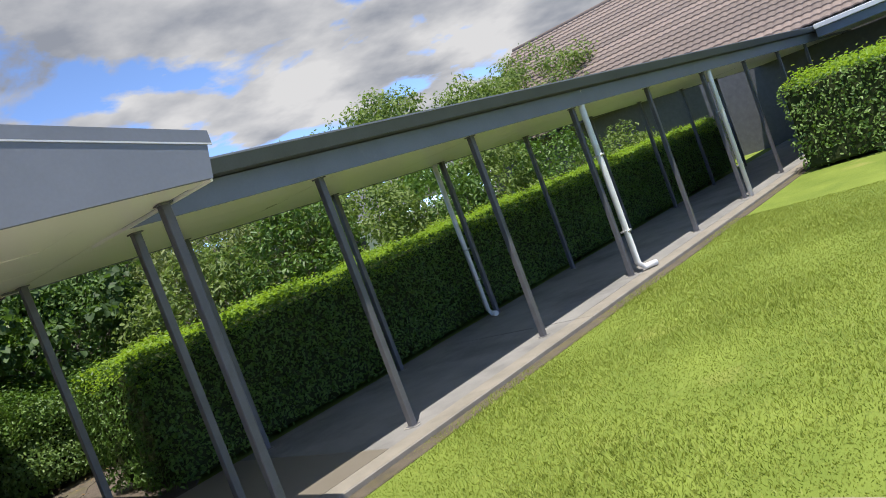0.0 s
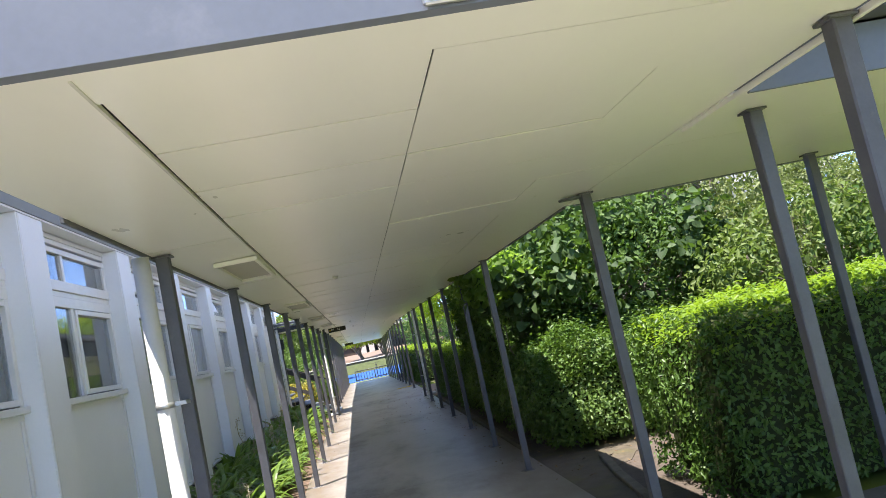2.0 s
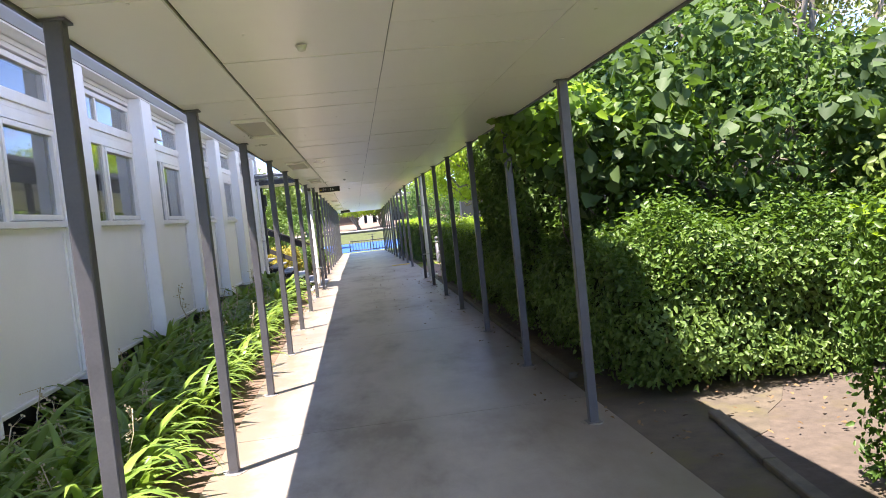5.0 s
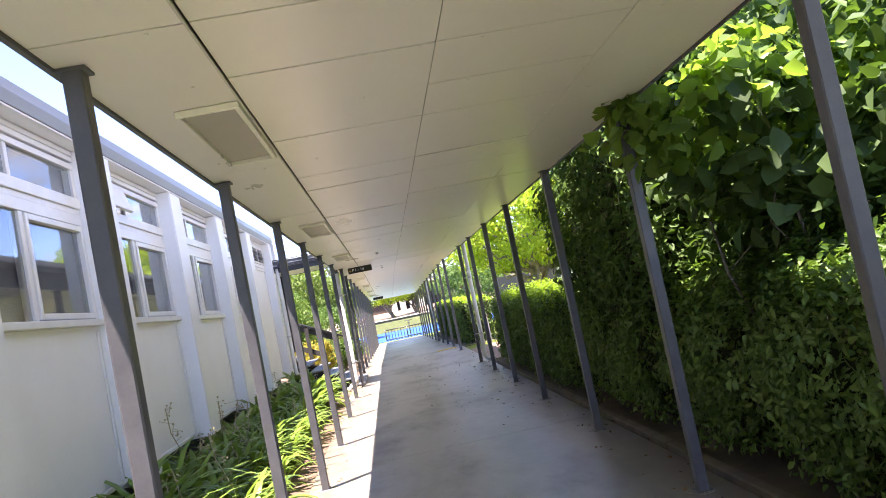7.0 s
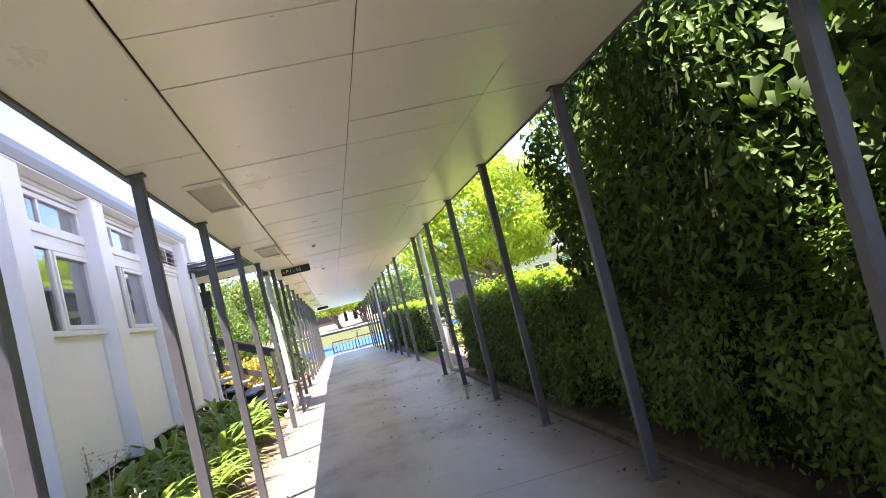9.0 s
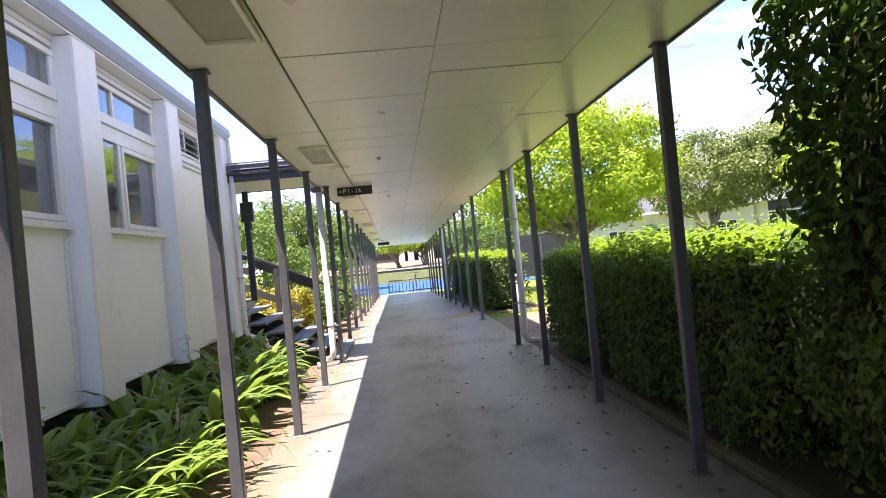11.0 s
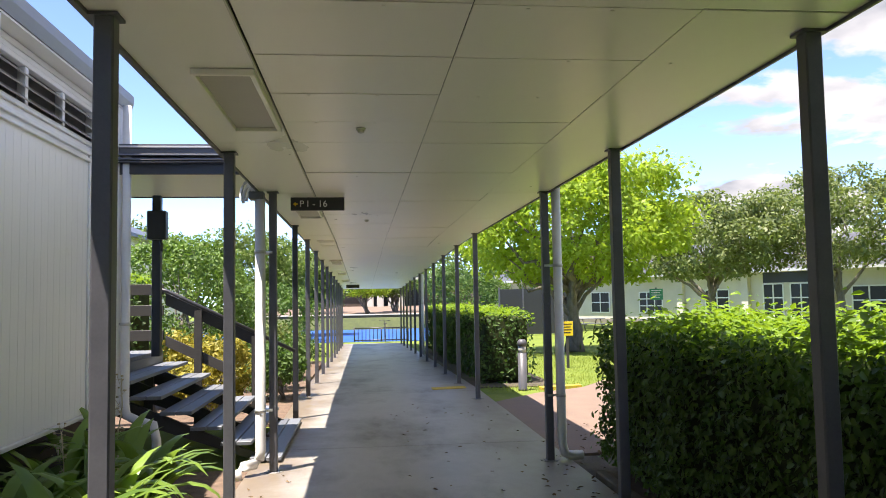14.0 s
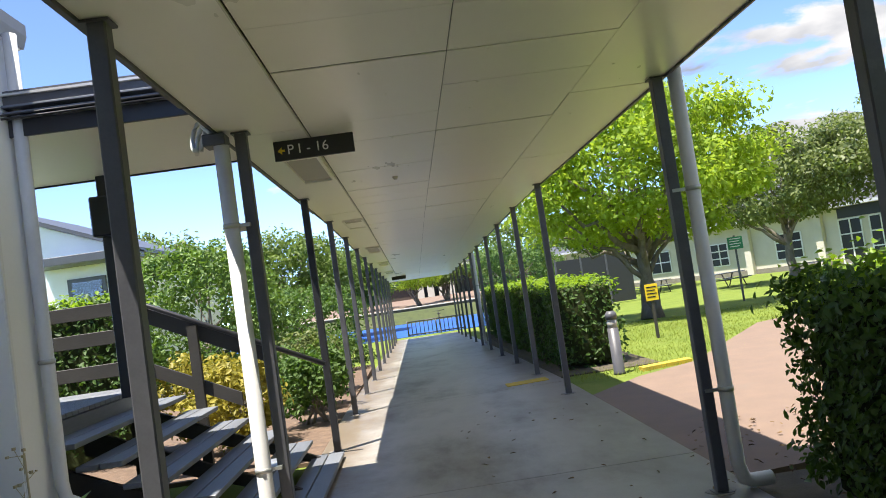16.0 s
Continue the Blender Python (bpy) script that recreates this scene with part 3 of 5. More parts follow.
def make_roofs():
    r = tagged(empty("walkway_roof"), "shallow dark grey gabled roof with blue-grey painted fascia", "roof", kind="structure")
    ax, az = 1.31, 2.975
    # gable end board and its cover
    part("gable_board", prism([(-0.03, 2.496), (2.64, 2.496), (2.685, 2.70), (ax, az), (-0.075, 2.70)], "y", Y0 - 0.02, Y0 + 0.02), M["fascia"], r, "blue-grey painted gable board")
    for a, b in (((ax, az), (2.715, 2.70)), ((ax, az), (-0.105, 2.70))):
        part("barge_flashing", prism([(a[0], a[1] + 0.006), (b[0], b[1] + 0.006), (b[0], b[1] + 0.085), (a[0], a[1] + 0.085)], "y", Y0 - 0.025, Y0 + 0.05), M["fascia"], r)
        part("flashing_lip", prism([(a[0], a[1] - 0.006), (b[0], b[1] - 0.006), (b[0], b[1] + 0.004), (a[0], a[1] + 0.004)], "y", Y0 - 0.028, Y0 - 0.0205), M["trim_light"], r, "pale metal edge")
    part("gable_side", prism([(2.642, 2.507), (2.685, 2.70), (2.665, 2.70), (2.622, 2.507)], "y", Y0 + 0.022, 7.40), M["fascia"], r)
    part("gable_side", prism([(-0.032, 2.507), (-0.075, 2.70), (-0.055, 2.70), (-0.012, 2.507)], "y", Y0 + 0.022, 7.40), M["fascia"], r)
    for s, e0 in ((1, 2.715), (-1, -0.105)):
        part("roof_sheet", prism([(ax, az + 0.05), (e0, 2.735), (e0, 2.76), (ax, az + 0.08)], "y", Y0 + 0.052, 7.45), M["roof"], r)
    part("edge_trim", box(2.6405, 2.662, Y0 + 0.022, 7.95, 2.482, 2.5065, 0.003), M["soffit"], r, "cream painted edge batten")
    # long low roof over the walkway
    for e0, ez, ya, yb in ((2.82, 2.735, 7.46, 27.2), (2.70, 2.75, 27.21, YE + 0.05), (-0.26, 2.735, 7.46, YE + 0.05)):
        bm = prism([(ax, 3.02), (e0, ez), (e0, ez + 0.02), (ax, 3.04)], "y", ya, yb)
        bmesh.ops.bisect_plane(bm, geom=bm.verts[:] + bm.edges[:] + bm.faces[:], plane_co=(0, 33, 0), plane_no=(0, 1, 0))
        part("roof_sheet", bent(bm), M["roof"], r)
    for x0, x1 in ((XR + 0.001, XR + 0.013), (XL - 0.013, XL - 0.001)):
        bm = box(x0, x1, 7.46 if x0 < 1 else 10.02, YE, 2.488, 2.72)
        bmesh.ops.bisect_plane(bm, geom=bm.verts[:] + bm.edges[:] + bm.faces[:], plane_co=(0, 33, 0), plane_no=(0, 1, 0))
        part("edge_board", bent(bm), M["grey"], r, "thin dark grey edge board")
    for x0, x1, spans in ((XR + 0.03, 2.83, ((10.06, 27.2),)), (-0.27, XL - 0.03, ((7.46, 27.0), (28.8, 33.0)))):
        for ya, yb in spans:
            part("gutter", box(x0, x1, ya, yb, 2.688, 2.733, 0.006), M["roof"], r, "dark metal gutter")
    z = drop(YE)
    part("end_board", prism([(XL, 2.49 + z), (XR, 2.49 + z), (XR, 2.72 + z), (ax, 3.0 + z), (XL, 2.72 + z)], "y", YE + 0.004, YE + 0.03), M["soffit_strip"], r)
    q = tagged(empty("side_walkway_roof", 12, 7.4), "low dark grey roof of the side walkway with blue-grey fascia", "roof", kind="structure")
    bx = -12.0
    part("fascia_board", box(2.70 + bx, 29 + bx, 0.0, 0.02, 2.49, 2.70), M["fascia"], q, "blue-grey painted fascia")
    part("gutter", prism([(-0.16, 2.71), (0.0, 2.71), (0.0, 2.83), (-0.19, 2.83)], "x", 2.70 + bx, 29 + bx), M["roof"], q, "dark grey metal gutter")
    part("gutter_lip", box(2.70 + bx, 29 + bx, -0.198, -0.182, 2.822, 2.838), M["fascia"], q)
    part("roof_sheet", prism([(0.0, 2.832), (1.3, 2.97), (2.7, 2.832), (2.7, 2.80), (1.3, 2.94), (0.0, 2.80)], "x", 2.70 + bx, 29 + bx), M["roof"], q)
    part("fascia_board", box(2.70 + bx, 29 + bx, 2.60, 2.62, 2.49, 2.80), M["fascia"], q)


make_roofs()


# ---- posts ----
def make_post(x, y, like=None, paint=None, label="dark grey painted square steel post on the concrete floor"):
    z = drop(y)
    if like:
        return copy_thing(like, pose(x, y, z))
    e = tagged(empty("post", x, y, z), label, "post", "posts along the walkway")
    bm = box(-0.034, 0.034, -0.034, 0.034, 0.0, 2.5, 0.006)
    part("shaft", bm, paint or M["grey"], e)
    part("base_plate", box(-0.055, 0.055, -0.055, 0.055, 0.0, 0.008, 0.002), M["grey"], e)
    part("grout_pad", prism([(0.085 * math.cos(a) * (1 + 0.18 * math.sin(3 * a)), 0.085 * math.sin(a)) for a in (k * math.pi / 7 for k in range(14))], "z", 0.0, 0.004), M["concbase"], e, "pale mortar round the foot")
    part("head_plate", box(-0.05, 0.05, -0.045, 0.045, 2.488, 2.4985), M["grey"], e)
    return e


LEFT = [6.42, 8.73, 11.07, 13.45, 15.79, 18.07, 20.29, 22.66, 25.13] + [32.4 + 2.3 * i for i in range(10)]
RIGHT = [6.65, 9.48, 13.49, 15.65, 18.03, 20.48, 22.68, 24.98, 27.02, 31.5, 33.8, 36.1, 38.4, 40.7, 43.0, 45.3, 47.6, 49.9, 52.2, 54.5]
first = make_post(0.0, LEFT[0])
make_post(0.0, 30.1, None, M["blackpaint"], "slim black painted steel post beside the steps")
make_post(0.07, 27.0, first)
for y in LEFT[1:]:
    make_post(0.0, y, first)
for y in RIGHT:
    make_post(2.62 if y == 9.48 else 2.58, y, first)
bracket = tagged(empty("ceiling_bracket", 2.55, 9.48, 2.47), "dark grey steel bracket between post and ceiling", "bracket")
part("plate", box(-0.11, 0.034, -0.033, 0.033, 0.0, 0.018, 0.004), M["grey"], bracket)
for x in (4.69, 7.08, 9.47, 11.95, 14.4, 16.8, 19.2, 21.6):
    make_post(x, 7.56, first)
make_post(2.93, 7.80, first)
for x in (4.45, 6.72, 9.0, 11.4, 13.8, 16.1, 18.5, 20.9):
    make_post(x, 9.72, first)


# ---- classroom block ----
WX, PX = -1.45, -1.30


def make_block():
    b = tagged(empty("classroom_block", WX, 16, 0), "white painted prefab classroom block on low piles", "building")
    o = (WX, 16.0)

    def pb(name, x0, x1, y0, y1, z0, z1, mat, parent=b, bevel=0.004, label=""):
        return part(name, box(x0 - o[0], x1 - o[0], y0 - o[1], y1 - o[1], z0, z1, bevel), mat, parent, label)
    right = [10.77 + 2.335 * (i - 2) for i in range(9)]  # far side of each pilaster
    pil = [(y - 0.47, y) for y in right] + [(26.82, 27.22)]
    for a, c in pil:
        pb("pilaster", WX - 0.1, PX, a, c, 0.52, 3.29, M["white"])
        pb("cover_strip", PX - 0.002, PX + 0.008, a + 0.005, a + 0.035, 0.55, 3.28, M["frame_white"])
    for i in range(len(pil) - 1):
        y0, y1 = pil[i][1] + 0.002, pil[i + 1][0] - 0.002
        last = i == len(pil) - 2
        top = 2.86 if last else 1.84
        pb("wall_panel", WX - 0.09, WX, y0, y1, 0.6, top, M["white"])
        pb("bottom_rail", WX - 0.088, WX + 0.022, y0, y1, 0.565, 0.597, M["frame_white"])
        pb("corner_bead", WX + 0.001, WX + 0.02, y1 - 0.09, y1 - 0.06, 0.6, top - 0.05, M["frame_white"])
        if last:
            yy = y0 + 0.07
            while yy < y1 - 0.12:
                pb("panel_rib", WX + 0.0005, WX + 0.0013, yy, yy + 0.014, 0.62, 2.7, M["white"], b, 0.0)
                yy += 0.118
            for zz in (2.72, 2.78):
                pb("cap_rail", WX - 0.05, WX + 0.025, y0, y1, zz, zz + 0.03, M["frame_white"])
            w = pb("louvre_window", WX - 0.06, WX - 0.04, y0, y1, 2.86, 3.2, M["blind"], b, 0.0, "dark louvre window")
            n = 3
            for k in range(n + 1):
                yy = y0 + (y1 - y0 - 0.05) * k / n
                pb("louvre_frame", WX - 0.04, WX + 0.02, yy, yy + 0.05, 2.90, 3.16, M["frame_white"], w)
            for zz in (2.86, 3.162):
                pb("louvre_frame", WX - 0.04, WX + 0.021, y0, y1, zz, zz + 0.038, M["frame_white"], w)
            for k in range(n):
                ya, yb = y0 + (y1 - y0 - 0.05) * k / n + 0.055, y0 + (y1 - y0 - 0.05) * (k + 1) / n - 0.005
                for j in range(3):
                    zz = 2.915 + j * 0.085
                    part("louvre_blade", prism([(-0.035, zz + 0.06), (0.05, zz - 0.01), (0.055, zz - 0.004), (-0.03, zz + 0.066)], "y", ya - o[1], yb - o[1]), M["galv"], w)
        else:
            w = pb("window", WX - 0.10, WX - 0.085, y0, y1, 1.84, 3.2, M["blind"], b, 0.0, "white framed window with grey blind")
            F = M["frame_white"]
            mid = y0 + (y1 - y0) * 0.42
            for zz, h, px in ((1.84, 0.05, 0.05), (2.66, 0.09, 0.012), (2.80, 0.09, 0.022), (3.13, 0.05, 0.015)):
                pb("rail", WX - 0.07, WX + px, y0, y1, zz, zz + h, F, w)
            pb("transom", WX - 0.07, WX + 0.004, y0, y1, 2.75, 2.80, F, w)
            for ya, yb in ((y0, y0 + 0.06), (y1 - 0.06, y1)):
                pb("stile", WX - 0.07, WX + 0.008, ya, yb, 1.89, 3.13, F, w)
            pb("mullion", WX - 0.07, WX + 0.008, mid - 0.03, mid + 0.03, 1.89, 2.66, F, w)
            pb("mullion", WX - 0.07, WX + 0.008, mid - 0.09, mid - 0.04, 2.89, 3.13, F, w)
            # opening sash over the second light
            for ya, yb, za, zb in ((mid + 0.032, mid + 0.072, 1.90, 2.65), (y1 - 0.10, y1 - 0.062, 1.90, 2.65), (mid + 0.072, y1 - 0.10, 1.90, 1.945), (mid + 0.072, y1 - 0.10, 2.605, 2.65)):
                pb("sash", WX - 0.03, WX + 0.025, ya, yb, za, zb, F, w)
            for ya, yb, za, zb in ((y0 + 0.062, mid - 0.032, 1.892, 2.658), (mid + 0.074, y1 - 0.102, 1.947, 2.603), (y0 + 0.062, mid - 0.092, 2.892, 3.128), (mid - 0.038, y1 - 0.062, 2.892, 3.128)):
                g = pb("pane", WX - 0.02, WX - 0.014, ya, yb, za, zb, M["glass"], w, 0.0)
                g.visible_shadow = False
            if i in (1, 3, 5):
                # small top sash standing ajar
                s = part("open_sash", box(-0.02, 0.015, -0.28, 0.28, -0.235, 0.0, 0.004), F, w)
                s.matrix_basis = pose(0.02, y0 + 0.36 - o[1], 3.13, 0, -18, 0)
        pb("siding_board", WX - 0.06, WX + 0.015, y0, y1, 3.203, 3.245, M["white"])
        pb("siding_board", WX - 0.06, WX + 0.022, y0, y1, 3.248, 3.29, M["white"])
    pb("core_wall", -9.0, WX - 0.115, 2.0, 27.3, 0.62, 3.29, M["white"], bevel=0.0)
    # solid black box painted as the shade beneath the raised floor
    pb("subfloor_shade", -8.9, WX - 0.16, 2.1, 27.2, -0.05, 0.615, M["black"], bevel=0.0, label="black box in place of the shaded gap under the floor")
    pb("eave_soffit", -9.2, -1.3, 1.8, 27.36, 3.295, 3.31, M["white"], bevel=0.0)
    part("roof", prism([(-9.3, 3.36), (-1.34, 3.36), (-1.34, 3.45), (-5.1, 4.05), (-9.3, 3.45)], "y", 1.8 - 16, 27.38 - 16), M["roof"], b).location = (-WX, 0, 0)
    part("gutter", prism([(-1.35, 3.312), (-1.29, 3.312), (-1.265, 3.39), (-1.265, 3.465), (-1.35, 3.465)], "y", 1.8 - 16, 27.39 - 16), M["gutter"], b, "blue-grey gutter along the eave").location = (-WX, 0, 0)
    return b


make_block()


def make_pipe(name, pts, r, label, clips=(), wall=(0, 0)):
    p0 = Vector(pts[0])
    e = tagged(empty(name, p0.x, p0.y, 0), label, "downpipe")
    o = Vector((p0.x, p0.y, 0))
    part("pipe", tube([Vector(p) - o for p in pts], r, 12), M["pipe"], e)
    for z in clips:
        part("clip", tube([(0, 0, z - 0.014), (0, 0, z + 0.014)], r + 0.005, 12), M["galv"], e, "metal pipe clip")
        part("clip_strap", box(min(0, wall[0]) - 0.004, max(0, wall[0]) + 0.004, min(0, wall[1]) - 0.004, max(0, wall[1]) + 0.004, z - 0.01, z + 0.01), M["galv"], e)
    return e


make_pipe("downpipe", [(-0.085, 8.6, 2.49), (-0.085, 8.6, 0.2), (-0.085, 8.6, 0.0)], 0.045, "white plastic downpipe clipped beside a post", (1.72, 0.6), (0.1, 0.12))
make_pipe("downpipe", [(-0.035, 26.93, 2.42), (-0.035, 26.93, 0.2), (-0.045, 26.92, 0.13), (-0.08, 26.9, 0.095), (-0.17, 26.82, 0.09), (-0.215, 26.79, 0.06), (-0.22, 26.785, -0.02)], 0.046, "white plastic downpipe with a bent foot by the steps", (1.95, 0.55), (0.1, 0.25))
make_pipe("downpipe", [(2.685, 26.98, 2.64), (2.685, 26.98, 0.16), (2.71, 26.98, 0.07), (2.76, 26.99, 0.048), (2.88, 27.0, 0.045)], 0.043, "pale plastic downpipe with a bent foot beside a post", (1.8, 0.6), (-0.12, 0.0))
make_pipe("downpipe", [(9.6, 7.44, 2.7), (9.58, 7.46, 2.45), (9.58, 7.46, 0.14), (9.62, 7.4, 0.06), (9.8, 7.3, 0.05)], 0.045, "white plastic downpipe with a bent foot on a post", (1.75, 0.62), (-0.08, 0.08))
make_pipe("downpipe", [(8.88, 9.78, 2.49), (8.88, 9.78, 0.12), (8.86, 9.7, 0.05), (8.84, 9.6, 0.04)], 0.04, "white plastic downpipe on the rear posts", (1.1, 0.6), (0.1, 0.0))
make_pipe("downpipe", [(14.5, 7.46, 2.7), (14.48, 7.46, 2.4), (14.48, 7.46, 0.0)], 0.045, "white plastic downpipe on a post", (1.7, 0.62), (-0.06, 0.08))
make_pipe("downpipe", [(2.66, 43.1, 2.49 + drop(43)), (2.66, 43.1, 0.1 + drop(43)), (2.8, 43.1, drop(43))], 0.05, "white plastic downpipe beside a post", (1.4,), (-0.06, 0.0))
make_pipe("corner_downpipe", [(-1.245, 27.12, 3.31), (-1.245, 27.12, 0.62), (-1.225, 27.12, 0.52), (-1.12, 27.1, 0.47), (-0.98, 27.06, 0.44), (-0.95, 27.05, 0.3), (-0.95, 27.05, -0.03)], 0.04, "white painted downpipe at the block's corner", (2.85, 1.33), (-0.08, 0.0))


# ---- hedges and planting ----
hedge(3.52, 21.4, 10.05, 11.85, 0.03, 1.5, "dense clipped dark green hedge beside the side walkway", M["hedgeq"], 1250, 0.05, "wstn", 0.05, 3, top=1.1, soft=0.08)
hedge(3.06, 5.7, 13.85, 20.6, 0.06, 1.30, "leafy clipped green hedge along the walkway", M["hedge2"], 2300, 0.057, "wst", 0.1, 4, top=1.0, fresh="hedgeq", soft=0.22)
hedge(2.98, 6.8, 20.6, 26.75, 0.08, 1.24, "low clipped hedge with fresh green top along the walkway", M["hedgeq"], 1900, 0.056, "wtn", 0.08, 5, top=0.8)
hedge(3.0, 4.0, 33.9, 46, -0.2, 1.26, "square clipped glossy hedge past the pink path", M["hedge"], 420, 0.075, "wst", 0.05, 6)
hedge(15.9, 22.0, 3.0, 6.9, 0.0, 1.7, "clipped bright green hedge at the lawn's far side", M["hedge2"], 420, 0.08, "wst", 0.09, 7)


# broad dark shrubs that stand over the walkway hedge
M["broad"] = leaf_material("shrub_leaf_large_pale", (0.014, 0.034, 0.01), (0.07, 0.115, 0.04), (0.14, 0.27, 0.03), 0.6, 0.22)
M["hanging"] = leaf_material("hanging_leaf_translucent", (0.06, 0.11, 0.025), (0.11, 0.18, 0.04), (0.36, 0.58, 0.06), 0.42, 0.38)
hedge(2.96, 5.4, 16.9, 20.0, 1.15, 3.3, "tall dense clipped screen of dark glossy leaves above the hedge", M["shrub"], 900, 0.085, "wnst", 0.09, 12, 0.42, "tall_screen", fresh="hedgeq", soft=0.15)
tree(4.7, 17.9, -0.05, 1.8, (1.6, 1.9, 1.3, 3.4), "tall dense shrub with dark green leaves above the hedge", M["shrub"], 120, 150, 0.095, 0.45, 0.06, 7, 22, "large_shrub", "shrub", 3, 0.5, False, 0.75)
tree(5.0, 15.9, -0.05, 1.6, (1.75, 1.3, 1.15, 2.2), "dense dark green shrub above the hedge", M["shrub"], 110, 130, 0.09, 0.42, 0.05, 7, 28, "large_shrub", "shrub", 3, 0.55, False, 0.6)
tree(4.9, 15.8, -0.05, 1.6, (1.85, 1.4, 1.15, 2.25), "spreading shrub with large pale green lobed leaves above the hedge", M["broad"], 70, 44, 0.15, 0.4, 0.045, 9, 21, "broad_leaf_shrub", "shrub", 3, 0.85, False, 0.85, 0.45)
tree(6.1, 16.9, -0.05, 3.9, (1.2, 1.1, 1.2, 4.2), "slender tree with bare pale grey stems and thin olive leaves", M["olive"], 45, 90, 0.08, 0.42, 0.035, 7, 29, "bare_stemmed_tree", "tree", 5, 0.45, False, 0.4)
tree(7.0, 18.0, -0.05, 2.4, (1.7, 2.0, 2.2, 3.0), "tall open shrub with small olive leaves and bare grey stems", M["olive"], 110, 130, 0.085, 0.5, 0.035, 12, 23, "tall_shrub", "shrub", 4, 0.5, False, 0.6)
tree(8.2, 15.0, -0.05, 1.8, (1.9, 1.7, 1.9, 2.3), "tall open shrub with small olive leaves and bare grey stems", M["olive"], 90, 130, 0.085, 0.5, 0.035, 10, 24, "tall_shrub", "shrub", 4, 0.5, False, 0.6)
tree(3.55, 15.55, -0.05, 1.7, (1.0, 0.55, 0.36, 2.42), "branch of broad light green leaves hanging by the walkway", M["hanging"], 38, 40, 0.13, 0.27, 0.012, 1, 27, "broad_leaf_shrub", "shrub", 2, 0.88, False, 0.5)
tree(9.4, 28.6, -0.05, 1.6, (1.6, 1.6, 1.35, 2.6), "small bright green tree beside the lawn", M["lime"], 60, 110, 0.11, 0.42, 0.06, 8, 25)
k = 0
for x, y, top, m in ((6.9, 13.9, 2.6, "tree"), (8.6, 13.6, 2.9, "hedgeq"), (10.4, 13.4, 2.9, "tree"), (12.6, 13.5, 2.9, "hedgeq"), (15.0, 13.4, 3.0, "tree"), (17.6, 13.2, 2.7, "hedgeq"), (20.2, 12.8, 2.3, "tree")):
    k += 1
    tree(x, y, -0.05, 0.9, (1.45, 1.15, top * 0.5, top * 0.52), "leafy green garden shrub behind the clipped hedge", M[m], 75, 110, 0.1, 0.42, 0.05, 6, 30 + k, "garden_shrub", "shrub", 3, 0.5, False, 0.7)
for x, y, top, r, m in ((15.2, 20.5, 5.4, 1.6, "tree"), (19.5, 20.5, 6.6, 2.1, "tree"), (24.5, 20.0, 6.6, 2.4, "tree"), (29.0, 19.6, 7.3, 2.8, "tree"), (9.5, 23.5, 4.6, 2.2, "olive")):
    k += 1
    tree(x, y, -0.05, top * 0.45, (r, r, top * 0.32, top * 0.66), "young green garden tree with an open crown", M[m], 95, 90, 0.16, 0.55, 0.07, 9, 50 + k, "garden_tree", shell=0.4)

# trees past the pink path
tree(7.9, 45.0, drop(45) - 0.06, 2.0, (4.0, 3.8, 2.5, 4.45), "bright lime green tree with a forked grey trunk on the lawn", M["lime"], 210, 150, 0.2, 0.75, 0.2, 12, 71, "lime_tree", stems=2, shell=0.45, squash=0.6)
for x, y, top, r, m in ((18.8, 58, 7.6, 4.2, "olive"), (24.6, 56, 8.6, 5.2, "olive"), (32, 52, 8.6, 5.0, "olive"), (14.6, 72, 7.0, 4.2, "tree")):
    k += 1
    tree(x, y, drop(y) - 0.06, top * 0.36, (r, r, top * 0.3, top * 0.66), "wide spreading olive green tree in front of the school building", M[m], 170, 110, 0.24, 0.85, 0.2, 10, 80 + k, "spreading_tree", shell=0.45, squash=0.5)
tree(-3.3, 38.0, drop(38) - 0.06, 0.9, (1.55, 1.5, 1.4, 1.7), "rounded glossy green shrub behind the steps", M["hedge2"], 120, 130, 0.1, 0.4, 0.06, 6, 95, "round_shrub", "shrub", 3, 0.5, False, 0.85)
tree(-2.3, 46.0, drop(46) - 0.06, 0.9, (1.6, 1.6, 1.1, 1.3), "rounded green shrub beside the walkway", M["shrub"], 90, 90, 0.12, 0.4, 0.06, 6, 96, "round_shrub", "shrub", 3, 0.5, True, 0.8)
for x, y, top, r, m in ((-5.2, 61, 6.2, 3.2, "tree"), (-11.0, 58, 6.6, 3.8, "olive"), (-18, 56, 7.5, 4.5, "tree"), (-2.6, 68, 5.2, 2.4, "tree")):
    k += 1
    tree(x, y, drop(y) - 0.06, top * 0.35, (r, r, top * 0.32, top * 0.64), "broad olive green tree behind the classrooms", M[m], 150, 100, 0.22, 0.75, 0.18, 9, 100 + k, "spreading_tree", shell=0.45, squash=0.6)
for x, y, r in ((1.2, 81, 1.9), (3.4, 83, 1.5), (7.4, 82, 2.5), (10.5, 86, 3.0), (-2.5, 83, 2.4)):
    k += 1
    tree(x, y, drop(84) + 1.05, 1.2, (r, r, 0.8, 2.2), "small many-stemmed tree on the far terrace", M["lime" if x < 2 else "tree"], 60, 80, 0.2, 0.5, 0.08, 8, 120 + k, "terrace_tree", stems=4, shell=0.4)
